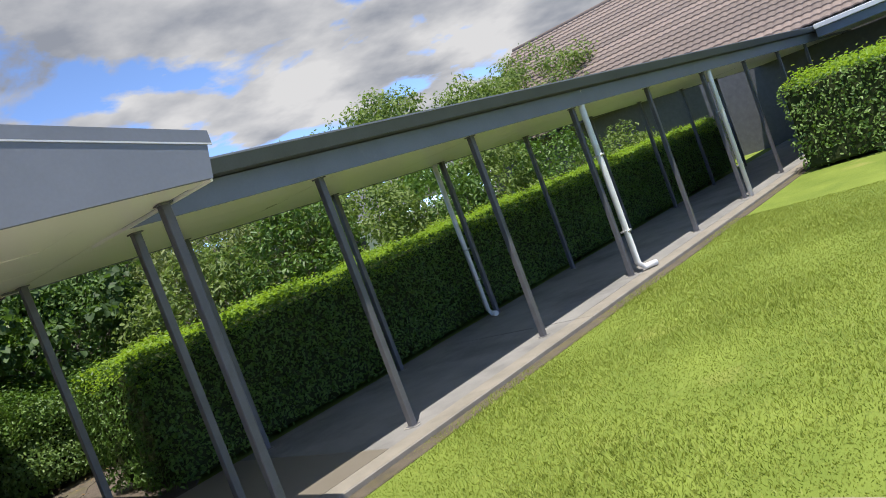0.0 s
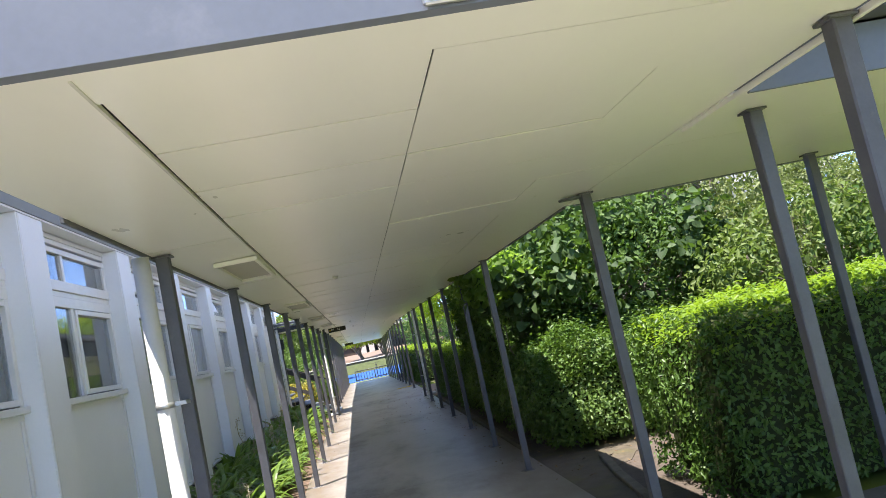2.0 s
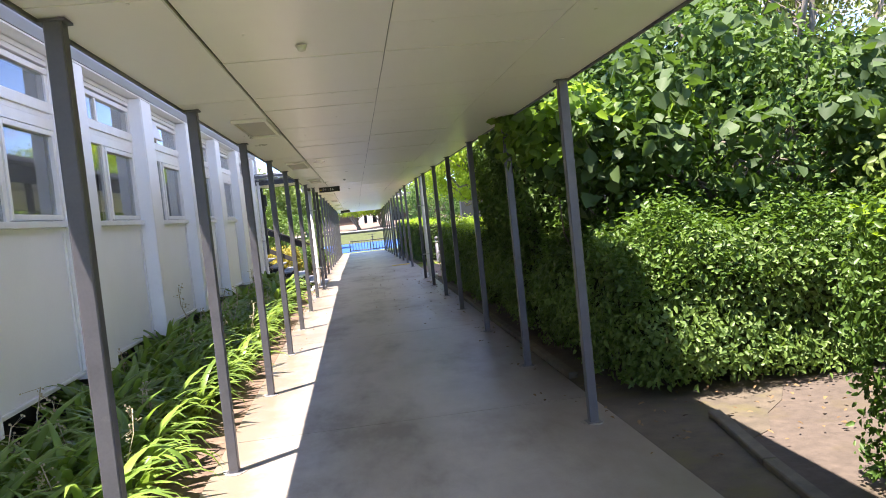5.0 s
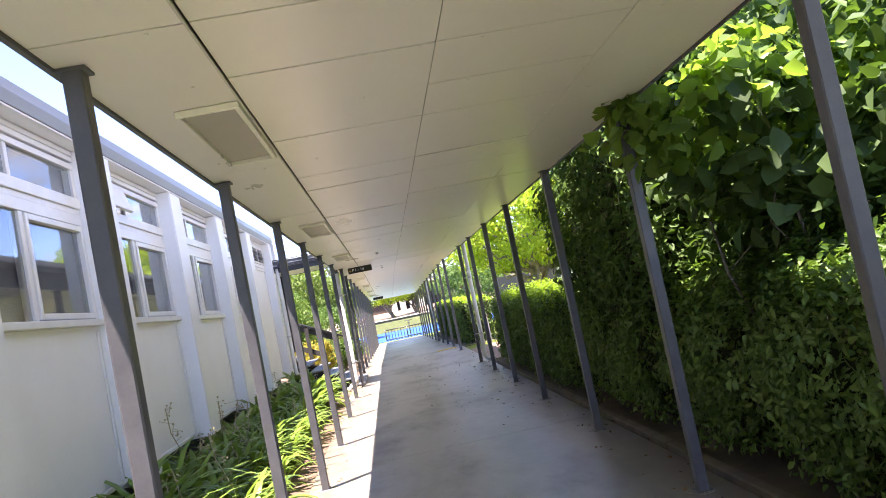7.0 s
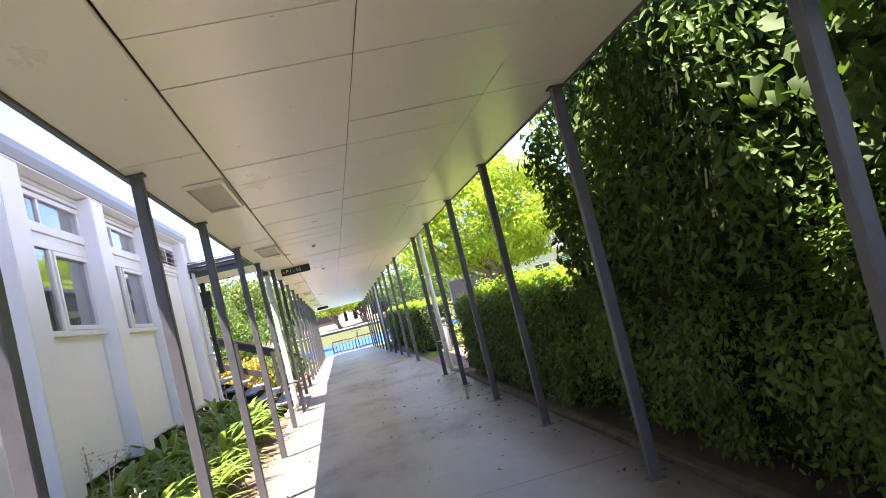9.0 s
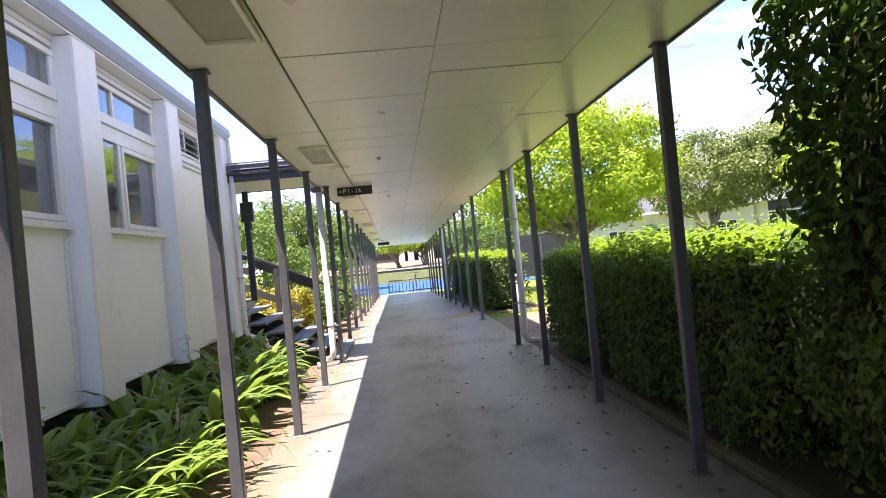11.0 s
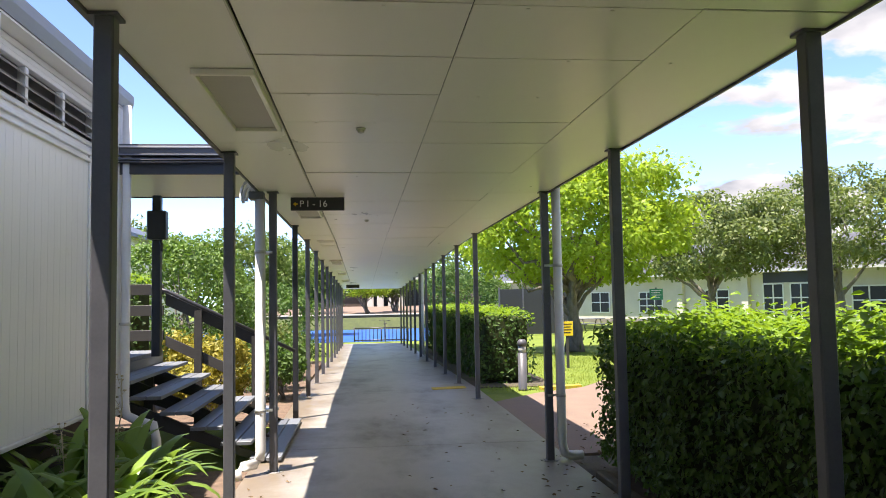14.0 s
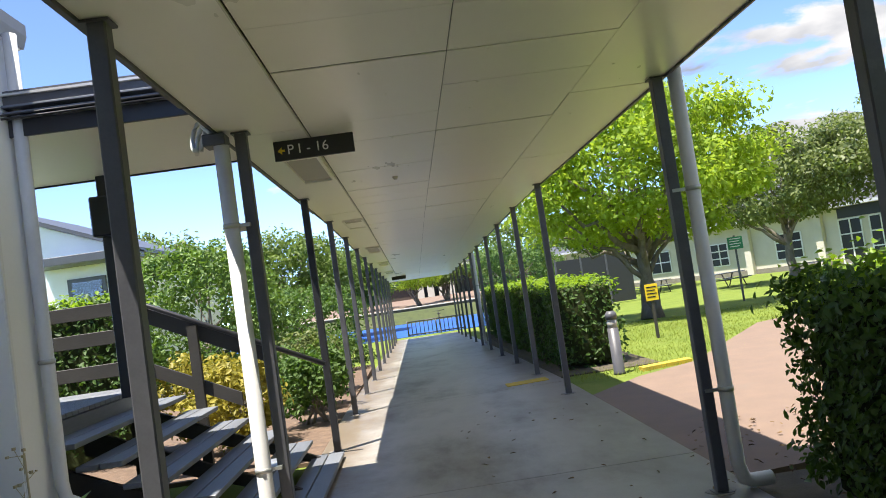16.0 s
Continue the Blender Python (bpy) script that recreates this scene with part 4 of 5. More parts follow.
for i in range(15):
    rr = random.Random(i)
    x = -60 + i * 10.5 + rr.uniform(-2, 2)
    y = 112 + rr.uniform(-6, 10) if x < 34 else 95
    tree(x, y, -0.6, 3, (6, 5, 3.6 + rr.uniform(-0.8, 1.2), 5.2), "large dark green tree on the far side of the grounds", M["tree"], 110, 60, 0.45, 1.3, 0.3, 5, 140 + i, "distant_tree", shell=0.5)

tree(6.8, 66.0, -0.62, 1.2, (2.6, 2.4, 1.6, 2.6), "dark green tree beside the blue court", M["shrub"], 90, 80, 0.2, 0.6, 0.1, 8, 131, "court_tree", stems=2, shell=0.5)

# low planting by the steps
for x, y, r, h, m, lab in ((-1.15, 31.2, 0.5, 1.0, "goldleaf", "low shrub with yellowing leaves beside the steps"), (-1.85, 31.9, 0.5, 1.1, "goldleaf", "low shrub with yellowing leaves beside the steps"), (-0.5, 32.3, 0.42, 1.15, "shrub", "dark green shrub with broad leaves beside the walkway"), (-0.75, 33.6, 0.5, 1.15, "olive", "green shrub in the bark mulch bed"), (-0.8, 35.4, 0.55, 1.0, "shrub", "green shrub in the bark mulch bed"), (-0.9, 39.5, 0.7, 1.0, "shrub", "green shrub beside the walkway")):
    k += 1
    tree(x, y, drop(y) - 0.03, 0.35, (r, r, h * 0.45, h * 0.55), lab, M[m], 34, 90, 0.075, 0.2, 0.018, 6, 160 + k, "low_shrub", "shrub", 4, 0.52, False, 0.6)
hedge(-6.5, -2.2, 31.2, 32.0, 0.2, 1.9, "clipped dark green hedge behind the ramp", M["hedge"], 500, 0.07, "st", 0.05, 8)


# ---- strap-leaved plants in the bed ----
def strap_mesh(seed, n=30, length=0.62, width=0.05):
    rng = np.random.default_rng(seed)
    V, F = [], []
    for i in range(n):
        az = rng.uniform(0, 2 * math.pi)
        L = length * rng.uniform(0.6, 1.2)
        w = width * rng.uniform(0.7, 1.2) / 2
        el = radians(rng.uniform(50, 86))
        bend = radians(rng.uniform(75, 150)) * (L / length)
        p = np.array((rng.normal(0, 0.05), rng.normal(0, 0.05), 0.0))
        b = len(V)
        seg = 7
        side = np.array((-math.sin(az), math.cos(az), 0))
        for s in range(seg + 1):
            t = s / seg
            ww = w * (0.75 + 0.6 * t if t < 0.4 else (1.0 - ((t - 0.4) / 0.6) ** 2.2 * 0.97))
            a = el - bend * t ** 1.4
            fwd = np.array((math.cos(az) * math.cos(a), math.sin(az) * math.cos(a), math.sin(a)))
            nrm = np.cross(side, fwd)
            V += [tuple(p - side * ww + nrm * ww * 0.25), tuple(p), tuple(p + side * ww + nrm * ww * 0.25)]
            if s < seg:
                q = b + s * 3
                F += [(q, q + 1, q + 4, q + 3), (q + 1, q + 2, q + 5, q + 4)]
            p = p + fwd * (L / seg)
            if p[2] < 0.01:
                p[2] = 0.01
    me = bpy.data.meshes.new("strap_leaves")
    me.from_pydata(V, [], F)
    for f in me.polygons:
        f.use_smooth = True
    me.materials.append(M["strap"])
    return me


def seed_stalk_mesh(seed):
    rng = np.random.default_rng(seed)
    bm = bmesh.new()
    top = np.array((rng.normal(0, 0.22), rng.normal(0, 0.22), rng.uniform(0.55, 0.8)))
    pts = limb_points((0, 0, 0), top, rng, 5, 0.08)
    add_tube(bm, pts, 0.004, 4)
    for i in range(22):
        t = rng.uniform(0.55, 1.0)
        c = top * t + rng.normal(0, 0.035, 3)
        add_tube(bm, [tuple(top * t), tuple(c)], 0.0015, 3, False)
        s = rng.uniform(0.003, 0.006)
        add_box(bm, c[0] - s, c[0] + s, c[1] - s, c[1] + s, c[2] - s, c[2] + s)
    return mesh_of("seed_stalk", bm, M["seed"])


def make_bed_plants():
    rng = np.random.default_rng(77)
    kinds = [strap_mesh(i, 38, 0.68, 0.056) for i in range(4)]
    big = [strap_mesh(40 + i, 46, 0.74, 0.1) for i in range(3)]
    stalks = [seed_stalk_mesh(i) for i in range(3)]
    places = []
    y = 6.6
    while y < 21.6:
        for x0 in (-1.28, -1.04, -0.82, -0.64):
            if rng.random() < 0.9:
                places.append((x0 + rng.normal(0, 0.06), y + rng.normal(0, 0.13), rng.uniform(0.85, 1.2) * (1.3 if x0 < -1.1 else 1.0), 0))
        y += 0.36
    for x, y in ((-1.2, 22.2), (-0.8, 22.5), (-1.25, 23.0), (-0.7, 23.3), (-1.15, 23.8), (-0.75, 24.2), (-1.2, 24.6), (-0.8, 25.0), (-1.2, 25.5), (-0.75, 25.8), (-1.05, 26.2), (-0.62, 24.65)):
        places.append((x, y, rng.uniform(1.02, 1.3), 1))
    for i, (x, y, s, b) in enumerate(places):
        ob = new("strap_leaf_plant", (big if b else kinds)[i % (3 if b else 4)])
        ob.matrix_basis = pose(x, y, -0.02, 0, 0, rng.uniform(0, 360)) @ Matrix.Diagonal((s, s, s, 1))
        tagged(ob, "clump of long arching green strap leaves in the garden bed", "plant", "strap-leaved plants in the bed")
        if rng.random() < 0.3:
            st = part("seed_stalk", stalks[i % 3], M["seed"], ob, "dry pale seed head")


make_bed_plants()


# ---- ceiling lights, signs ----
def make_ceiling_light(y0, like=None):
    z = drop(y0 + 0.55)
    if like:
        return copy_thing(like, pose(0.285, y0 + 0.56, 2.5 + z, -math.degrees(math.atan(0.021)) if y0 > 33 else 0))
    e = tagged(empty("ceiling_light", 0.285, y0 + 0.56, 2.5), "flat cream framed light panel fixed to the walkway ceiling", "ceiling light", "light panels along the ceiling")
    for x0, x1, a, b in ((-0.135, 0.135, -0.56, -0.54), (-0.135, 0.135, 0.54, 0.56), (-0.135, -0.117, -0.5395, 0.5395), (0.112, 0.135, -0.5395, 0.5395)):
        part("frame", box(x0, x1, a, b, -0.03, -0.001, 0.003), M["soffit"], e)
    part("diffuser", box(-0.1165, 0.1115, -0.539, 0.539, -0.008, -0.001), M["diffuser"], e, "dull grey diffuser")
    return e


lamp0 = make_ceiling_light(9.37)
for y in (14.1, 18.65, 23.25, 27.9, 32.5, 37.1, 41.7, 46.3):
    make_ceiling_light(y, lamp0)


def make_detector(x, y):
    e = tagged(empty("ceiling_detector", x, y, 2.5), "small round cream detector on the walkway ceiling", "detector", "detectors on the ceiling")
    part("base", tube([(0, 0, -0.001), (0, 0, -0.012)], [0.028, 0.027], 18), M["soffit_strip"], e)
    part("cap", tube([(0, 0, -0.0121), (0, 0, -0.026), (0, 0, -0.03)], [0.021, 0.019, 0.011], 16), M["soffit_strip"], e)


for dx, dy in ((0.87, 24.38), (0.85, 11.77), (0.93, 29.45)):
    make_detector(dx, dy)


def text_mesh(body, size, depth, mat):
    cu = bpy.data.curves.new("lettering", "FONT")
    cu.body, cu.size, cu.extrude = body, size, depth
    cu.align_x, cu.align_y = "LEFT", "CENTER"
    ob = bpy.data.objects.new("lettering", cu)
    scene.collection.objects.link(ob)
    bpy.context.view_layer.update()
    me = bpy.data.meshes.new_from_object(ob.evaluated_get(bpy.context.evaluated_depsgraph_get()))
    bpy.data.objects.remove(ob)
    me.materials.clear()
    me.materials.append(mat)
    return me


def make_sign(y, words=True, x=0.45, z=0.0):
    e = tagged(empty("direction_sign", x, y, 2.372 + z), "black hanging sign with white lettering under the ceiling" if words else "small black hanging sign under the ceiling", "sign")
    part("board", box(-0.255, 0.255, -0.012, 0.012, 0.0, 0.126, 0.002), M["black"], e)
    if words:
        for ch, dx in (("P", 0.0), ("1", 0.058), ("-", 0.122), ("1", 0.176), ("6", 0.222)):
            t = part("letter", text_mesh(ch, 0.088, 0.001, M["signwhite"]), None, e, "white character " + ch)
            t.matrix_basis = pose(-0.172 + dx, -0.0135, 0.062, 90, 0, 0)
        bm = prism([(-0.232, 0.062), (-0.205, 0.085), (-0.205, 0.069), (-0.186, 0.069), (-0.186, 0.055), (-0.205, 0.055), (-0.205, 0.039)], "y", -0.0145, -0.0125)
        part("arrow", bm, M["yellow"], e, "yellow arrow")
    return e


make_sign(27.37)
make_sign(50.0, False, 0.5, drop(50) - 0.01)


# ---- lamp on the gable ----
def make_gable_lamp():
    e = tagged(empty("gable_street_lamp", 1.265, 6.09, 2.50), "grey street lamp on a bent arm bolted to the gable", "lamp")
    part("plate", box(-0.06, 0.06, -0.012, 0.005, 0.0, 0.105, 0.004), M["galv"], e, "pale bolted steel plate")
    for x in (-0.04, 0.04):
        for z in (0.022, 0.082):
            part("bolt", tube([(x, -0.026, z), (x, -0.011, z)], 0.012, 6), M["galv"], e)
    part("arm", tube([(0, -0.012, 0.045), (0.0, -0.03, 0.07), (0.012, -0.14, 0.16), (0.03, -0.22, 0.235)], [0.024, 0.024, 0.022, 0.02], 10), M["galv"], e)
    bm = bmesh.new()
    bmesh.ops.create_uvsphere(bm, u_segments=18, v_segments=10, radius=1.0)
    for v in bm.verts:
        t = v.co.y
        v.co.x *= 0.058 * (1 - 0.2 * t)
        v.co.y *= 0.19
        v.co.z = v.co.z * (0.055 if v.co.z > 0 else 0.03)
    for f in bm.faces:
        f.smooth = True
    h = part("head", bm, M["galv"], e)
    h.matrix_basis = pose(0.045, -0.29, 0.36, -62, 0, 4) @ Matrix.Scale(0.98, 4)
    part("lens", box(-0.042, 0.05, -0.13, 0.06, -0.043, -0.012, 0.012), M["soffit_strip"], h, "cloudy cream lamp lens")


make_gable_lamp()


# ---- steps, deck, canopy ----
def make_steps():
    e = tagged(empty("timber_steps", -0.7, 28.5, 0), "open timber steps with grey painted double-plank treads", "steps")
    ya, yb = 27.42 - 28.5, 29.78 - 28.5
    for i in range(6):
        x1 = 0.10 - 0.275 * i + 0.7
        z = 0.055 + 0.148 * i
        for j in range(2):
            part("tread_plank", box(x1 - 0.145 - 0.15 * j, x1 - 0.005 - 0.15 * j, ya - 0.03 * (i == 0), yb, z - 0.035, z, 0.004), M["deck"], e)
    for y in (ya + 0.08, 0.0, yb - 0.12):
        part("stringer", prism([(0.62, -0.02), (0.76, -0.02), (0.62 - 0.275 * 5.4, 0.70), (0.62 - 0.275 * 5.9, 0.70), (0.62 - 0.275 * 5.9, 0.56)], "y", y, y + 0.045), M["rail"], e)


make_steps()


def make_deck():
    e = tagged(empty("timber_deck", -2.6, 28.5, 0), "grey painted timber landing beside the classroom block", "deck")
    y = 27.42
    while y < 29.75:
        part("deck_board", box(-1.3, 1.02, y - 28.5, y + 0.092 - 28.5, 0.905, 0.94, 0.003), M["deck"], e)
        y += 0.098
    part("edge_beam", box(0.99, 1.03, 27.42 - 28.5, 29.75 - 28.5, 0.77, 0.9), M["deck"], e)
    for x in (-1.1, 0.9):
        for yy in (-1.0, 1.15):
            part("pile", box(x - 0.05, x + 0.05, yy - 0.05, yy + 0.05, -0.05, 0.9), M["rail"], e)


make_deck()


def make_rail():
    e = tagged(empty("stair_handrail", -0.8, 29.86, 0), "dark stained timber handrail beside the steps", "handrail")
    part("top_rail", tube([(0.82, 0, 0.88), (-0.75, 0, 1.66), (-0.95, 0, 1.72)], 0.024, 8), M["blackpaint"], e, "black metal grab rail")
    part("rail_board", prism([(0.35, 0.94), (-0.78, 1.49), (-0.78, 1.64), (0.35, 1.09)], "y", 0.03, 0.065), M["rail"], e)
    part("mid_board", prism([(0.0, 0.60), (-0.78, 0.98), (-0.78, 1.11), (0.0, 0.73)], "y", 0.03, 0.065), M["rail"], e)
    part("rail_post", box(-0.42, -0.33, -0.03, 0.028, -0.02, 1.42), M["rail"], e)
    part("rail_post", box(0.28, 0.35, -0.03, 0.028, -0.02, 1.08), M["rail"], e)
    r = tagged(empty("deck_balustrade", -2.6, 29.86, 0), "dark stained timber balustrade along the landing", "balustrade")
    for z in (1.05, 1.36, 1.62):
        part("rail_board", box(-1.3, 1.0, 0.0, 0.035, z, z + 0.13, 0.004), M["rail"], r)
    for x in (-1.25, -0.1):
        part("rail_post", box(x - 0.045, x + 0.045, -0.092, -0.002, 0.0, 1.76), M["rail"], r)


make_rail()


def make_canopy():
    e = tagged(empty("step_canopy", -2.6, 27.9, 2.69), "flat canopy with dark steel gutters over the steps", "canopy")
    part("soffit", box(-2.2, 2.5, -0.78, 0.8, 0.0, 0.015), M["soffit"], e, "cream painted underside")
    part("fascia", box(-2.2, 2.5, -0.805, -0.783, -0.012, 0.09, 0.002), M["blackpaint"], e)
    for z, d in ((0.075, 0.03), (0.10, 0.045), (0.135, 0.06)):
        part("gutter_rib", box(-2.2, 2.5, -0.81 - d, -0.783, z + 0.017, z + 0.03, 0.002), M["fascia"], e)
    part("gutter", box(-2.2, 2.5, -0.84, -0.783, 0.17, 0.235, 0.004), M["roof"], e, "dark metal gutter")
    part("gutter_lip", box(-2.2, 2.5, -0.86, -0.838, 0.225, 0.24), M["trim_light"], e)
    part("back_fascia", box(-2.2, 2.5, 0.803, 0.82, -0.012, 0.2), M["blackpaint"], e)
    part("roof_sheet", box(-2.2, 2.5, -0.83, 0.82, 0.241, 0.262), M["roof"], e)
    p = tagged(empty("canopy_post", -1.36, 28.62, 0.0), "black steel canopy post standing on the landing", "post")
    part("shaft", box(-0.045, 0.045, -0.045, 0.045, 0.94, 2.69, 0.004), M["blackpaint"], p)
    s = tagged(empty("wall_speaker", -1.33, 28.546, 2.2), "black box loudspeaker fixed to the canopy post", "loudspeaker")
    part("cabinet", box(-0.1, 0.1, -0.1, 0.03, 0.0, 0.31, 0.012), M["black"], s)
    part("bracket", tube([(0.04, -0.02, -0.13), (0.04, -0.02, -0.06), (0.03, -0.03, 0.01)], 0.016, 8), M["blackpaint"], s)


make_canopy()


def make_cables():
    e = tagged(empty("cable_bundle", -0.06, 26.95, 2.42), "loops of pale flexible conduit at the roof corner", "cable")
    for i in range(4):
        pts = []
        for s in range(14):
            t = s / 13
            pts.append((-0.06 - 0.05 * math.sin(t * math.pi * 2 + i) * (1 - t * 0.4) - 0.02 * i, 0.10 - 0.12 * t + 0.05 * math.cos(t * 5 + i), 0.28 - 0.27 * t + 0.03 * math.sin(9 * t + i)))
        part("conduit", tube(pts, 0.014, 8), M["pipe"], e)
    part("junction_box", box(-0.07, 0.06, -0.07, 0.06, 0.0, 0.07, 0.006), M["grey"], e)
    c = tagged(empty("overhead_cable", -1.4, 27.05, 2.78), "thin black cables running along the canopy gutter", "cable")
    for dz in (0.0, 0.022):
        part("cable", tube([(-2.4, -0.03, dz), (0, -0.03, dz - 0.008), (1.22, -0.03, dz - 0.004)], 0.007, 6), M["black"], c)


make_cables()


# ---- second classroom beyond the steps ----
def make_far_classroom():
    e = tagged(empty("far_classroom", -10.5, 42, 0), "white gabled classroom with a dark porch roof beyond the steps", "building")
    part("wall", prism([(-4.5, -0.3), (4.6, -0.3), (4.6, 3.55), (0.0, 5.4), (-4.5, 3.55)], "y", 0.0, 8.0), M["white"], e)
    for s in (1, -1):
        part("roof_sheet", prism([(0, 5.42), (4.9 * s, 3.45), (4.9 * s, 3.55), (0, 5.55)], "y", -0.3, 8.3), M["roof"], e)
    part("porch_roof", box(2.4, 4.9, -1.0, -0.002, 3.3, 3.5, 0.01), M["roof"], e)
    part("porch_post", box(4.6, 4.7, -0.95, -0.85, -0.3, 3.298), M["blackpaint"], e)
    d = part("door", box(2.95, 3.9, -0.05, -0.003, 0.9, 3.0, 0.004), M["grey"], e, "dark framed glazed door")
    part("pane", box(3.05, 3.8, -0.06, -0.052, 1.05, 2.9), M["glass"], d)


make_far_classroom()


# ---- things past the pink path ----
def make_bollard(x, y):
    e = tagged(empty("bollard_light", x, y, -0.05), "grey metal bollard light with a pale lens at the lawn's edge", "bollard")
    part("body", tube([(0, 0, 0), (0, 0, 0.02), (0, 0, 0.62)], [0.085, 0.075, 0.075], 16), M["grey"], e)
    part("lens", tube([(0, 0, 0.62), (0, 0, 0.74)], 0.068, 16), M["lens"], e, "pale ribbed lens")
    part("cap", tube([(0, 0, 0.74), (0, 0, 0.81), (0, 0, 0.85)], [0.08, 0.08, 0.05], 16), M["grey"], e)


make_bollard(3.55, 32.85)


def make_notice(x, y, w, z0, z1, top, mat, label, post_mat):
    z = drop(y) - 0.06
    e = tagged(empty("notice_sign", x, y, z), label, "sign")
    part("stake", box(-0.03, 0.03, -0.02, 0.02, 0.0, top - z, 0.004), post_mat, e)
    b = part("board", box(-w / 2, w / 2, -0.032, -0.022, z0 - z, z1 - z, 0.002), mat, e)
    for i in range(4):
        zz = z1 - z - 0.05 - i * (z1 - z0 - 0.07) / 4
        part("text_bar", box(-w * 0.38, w * (0.38 - 0.1 * (i % 2)), -0.036, -0.033, zz - 0.022, zz), M["black"] if mat is M["yellow"] else M["signwhite"], b)


make_notice(5.65, 37.7, 0.26, 0.60, 0.93, 0.95, M["yellow"], "small yellow notice on a dark stake in the lawn", M["rail"])
M["green"] = plain("sign_green", (0.02, 0.22, 0.10), 0.5)
make_notice(11.5, 47.0, 0.5, 1.35, 1.75, 1.8, M["green"], "green and white notice on a post in the lawn", M["grey"])

for pts, nm in (([(2.02, 32.85), (2.6, 32.95), (2.6, 33.25), (2.02, 33.15)], "tactile_strip"), ([(3.85, 32.75), (4.6, 32.95), (4.6, 33.15), (3.85, 32.95)], "tactile_strip")):
    sheet(nm, pts, 0.004 if pts[0][0] < 2.5 else -0.008, 0.01 if pts[0][0] < 2.5 else 0.1, M["tactile"], "worn yellow painted strip across the path's end", "marking")


def make_bike_rack():
    z = drop(57.5)
    e = tagged(empty("bike_rack", 1.78, 58.4, z), "black steel hoop bicycle rack at the end of the walkway", "bike rack")
    for zz in (0.06, 0.66):
        part("rail", tube([(-1.33, 0, zz), (1.33, 0, zz)], 0.032, 8), M["blackpaint"], e)
    for i in range(15):
        x = -1.33 + 0.19 * i
        part("hoop_bar", tube([(x, 0, 0.0), (x, 0, 0.7 if i % 5 == 0 else 0.66)], 0.034 if i % 7 == 0 else 0.019, 6), M["blackpaint"], e)
    b = tagged(empty("parked_bicycle", 1.95, 57.9, z), "dark bicycle parked across the rack", "bicycle")
    for y in (-0.5, 0.5):
        w = bmesh.new()
        add_tube(w, [(0, y + 0.33 * math.cos(a), 0.34 + 0.33 * math.sin(a)) for a in (k * math.pi / 10 for k in range(21))], 0.016, 6, False)
        wh = part("wheel", w, M["black"], b)
        for s in range(6):
            a = s * math.pi / 6
            part("spoke", tube([(0, y + 0.32 * math.cos(a), 0.34 + 0.32 * math.sin(a)), (0, y - 0.32 * math.cos(a), 0.34 - 0.32 * math.sin(a))], 0.003, 4), M["galv"], wh)
    f = bmesh.new()
    for p, q in (((0, -0.5, 0.34), (0, -0.1, 0.3)), ((0, -0.1, 0.3), (0, -0.28, 0.85)), ((0, -0.28, 0.85), (0, 0.32, 0.85)), ((0, 0.32, 0.85), (0, -0.1, 0.3)), ((0, 0.5, 0.34), (0, 0.3, 0.98)), ((0, -0.5, 0.34), (0, -0.28, 0.8))):
        add_tube(f, [p, q], 0.018, 6)
    part("frame", f, M["blackpaint"], b)
    part("handlebar", tube([(-0.28, 0.25, 1.02), (0, 0.32, 1.0), (0.28, 0.25, 1.02)], 0.014, 6), M["black"], b)
    part("saddle", box(-0.07, 0.07, -0.42, -0.18, 0.86, 0.92, 0.02), M["black"], b)


make_bike_rack()
zc = drop(70)
sheet("sport_court", [(-16, 59.6), (9, 59.6), (9, 76), (-16, 76)], zc - 0.03, 0.2, M["court"], "bright blue painted sport court", "sport court")


def make_terrace():
    e = tagged(empty("far_terrace", 2, 77.4, zc), "low dull concrete terrace edge above a grass bank behind the court", "wall")
    part("bank", prism([(-1.3, -0.02), (0.6, -0.02), (0.6, 0.78), (0.0, 0.75)], "x", -14, 12), M["moss"], e, "steep mossy bank")
    part("wall", box(-12, 10, 0.601, 0.9, 0.2, 0.95, 0.02), M["edging"], e)
    part("coping", box(-12.1, 10.1, 0.53, 0.98, 0.951, 1.03, 0.01), M["stucco"], e)
    part("paving", prism([(0.981, 0.2), (17.0, 0.2), (17.0, 1.5), (0.981, 0.93)], "x", -12, 10), M["paving"], e, "pinkish paved terrace")
    b = tagged(empty("columned_hall", 5, 96, zc), "cream building with tall plain columns far behind the court", "building")
    part("wall", box(-14, 10, 0, 8, -0.1, 4.2), M["brick"], b, "dark brown brick wall")
    part("roof", box(-14.5, 10.5, -0.5, 8.5, 4.2, 4.5), M["roof"], b)
    for x in (-3.4, -2.45, -1.4, -0.45):
        part("column", box(x - 0.3, x + 0.32, -2.6, -1.96, 1.3, 4.0, 0.02), M["stucco"], b)
    part("beam", box(-4.2, 2.6, -2.7, -0.002, 4.002, 4.19), M["stucco"], b)
    # flat black sheet on the wall, painted shade of a recess
    part("recess_shade", box(-3.0, 1.4, -0.02, -0.003, 0.2, 3.4), M["black"], b)


make_terrace()


def make_dark_fence():
    e = tagged(empty("panel_fence", 12, 62.5, drop(62)), "dark grey panel fence in the shade of the trees", "fence")
    for i in range(3):
        x = -3.5 + 1.35 * i
        part("fence_panel", box(x + 0.05, x + 1.3, -0.02, 0.02, 0.02, 2.55, 0.004), M["blackpaint"], e)
        part("fence_post", box(x - 0.045, x + 0.045, -0.045, 0.045, -0.1, 2.65, 0.006), M["grey"], e)


make_dark_fence()


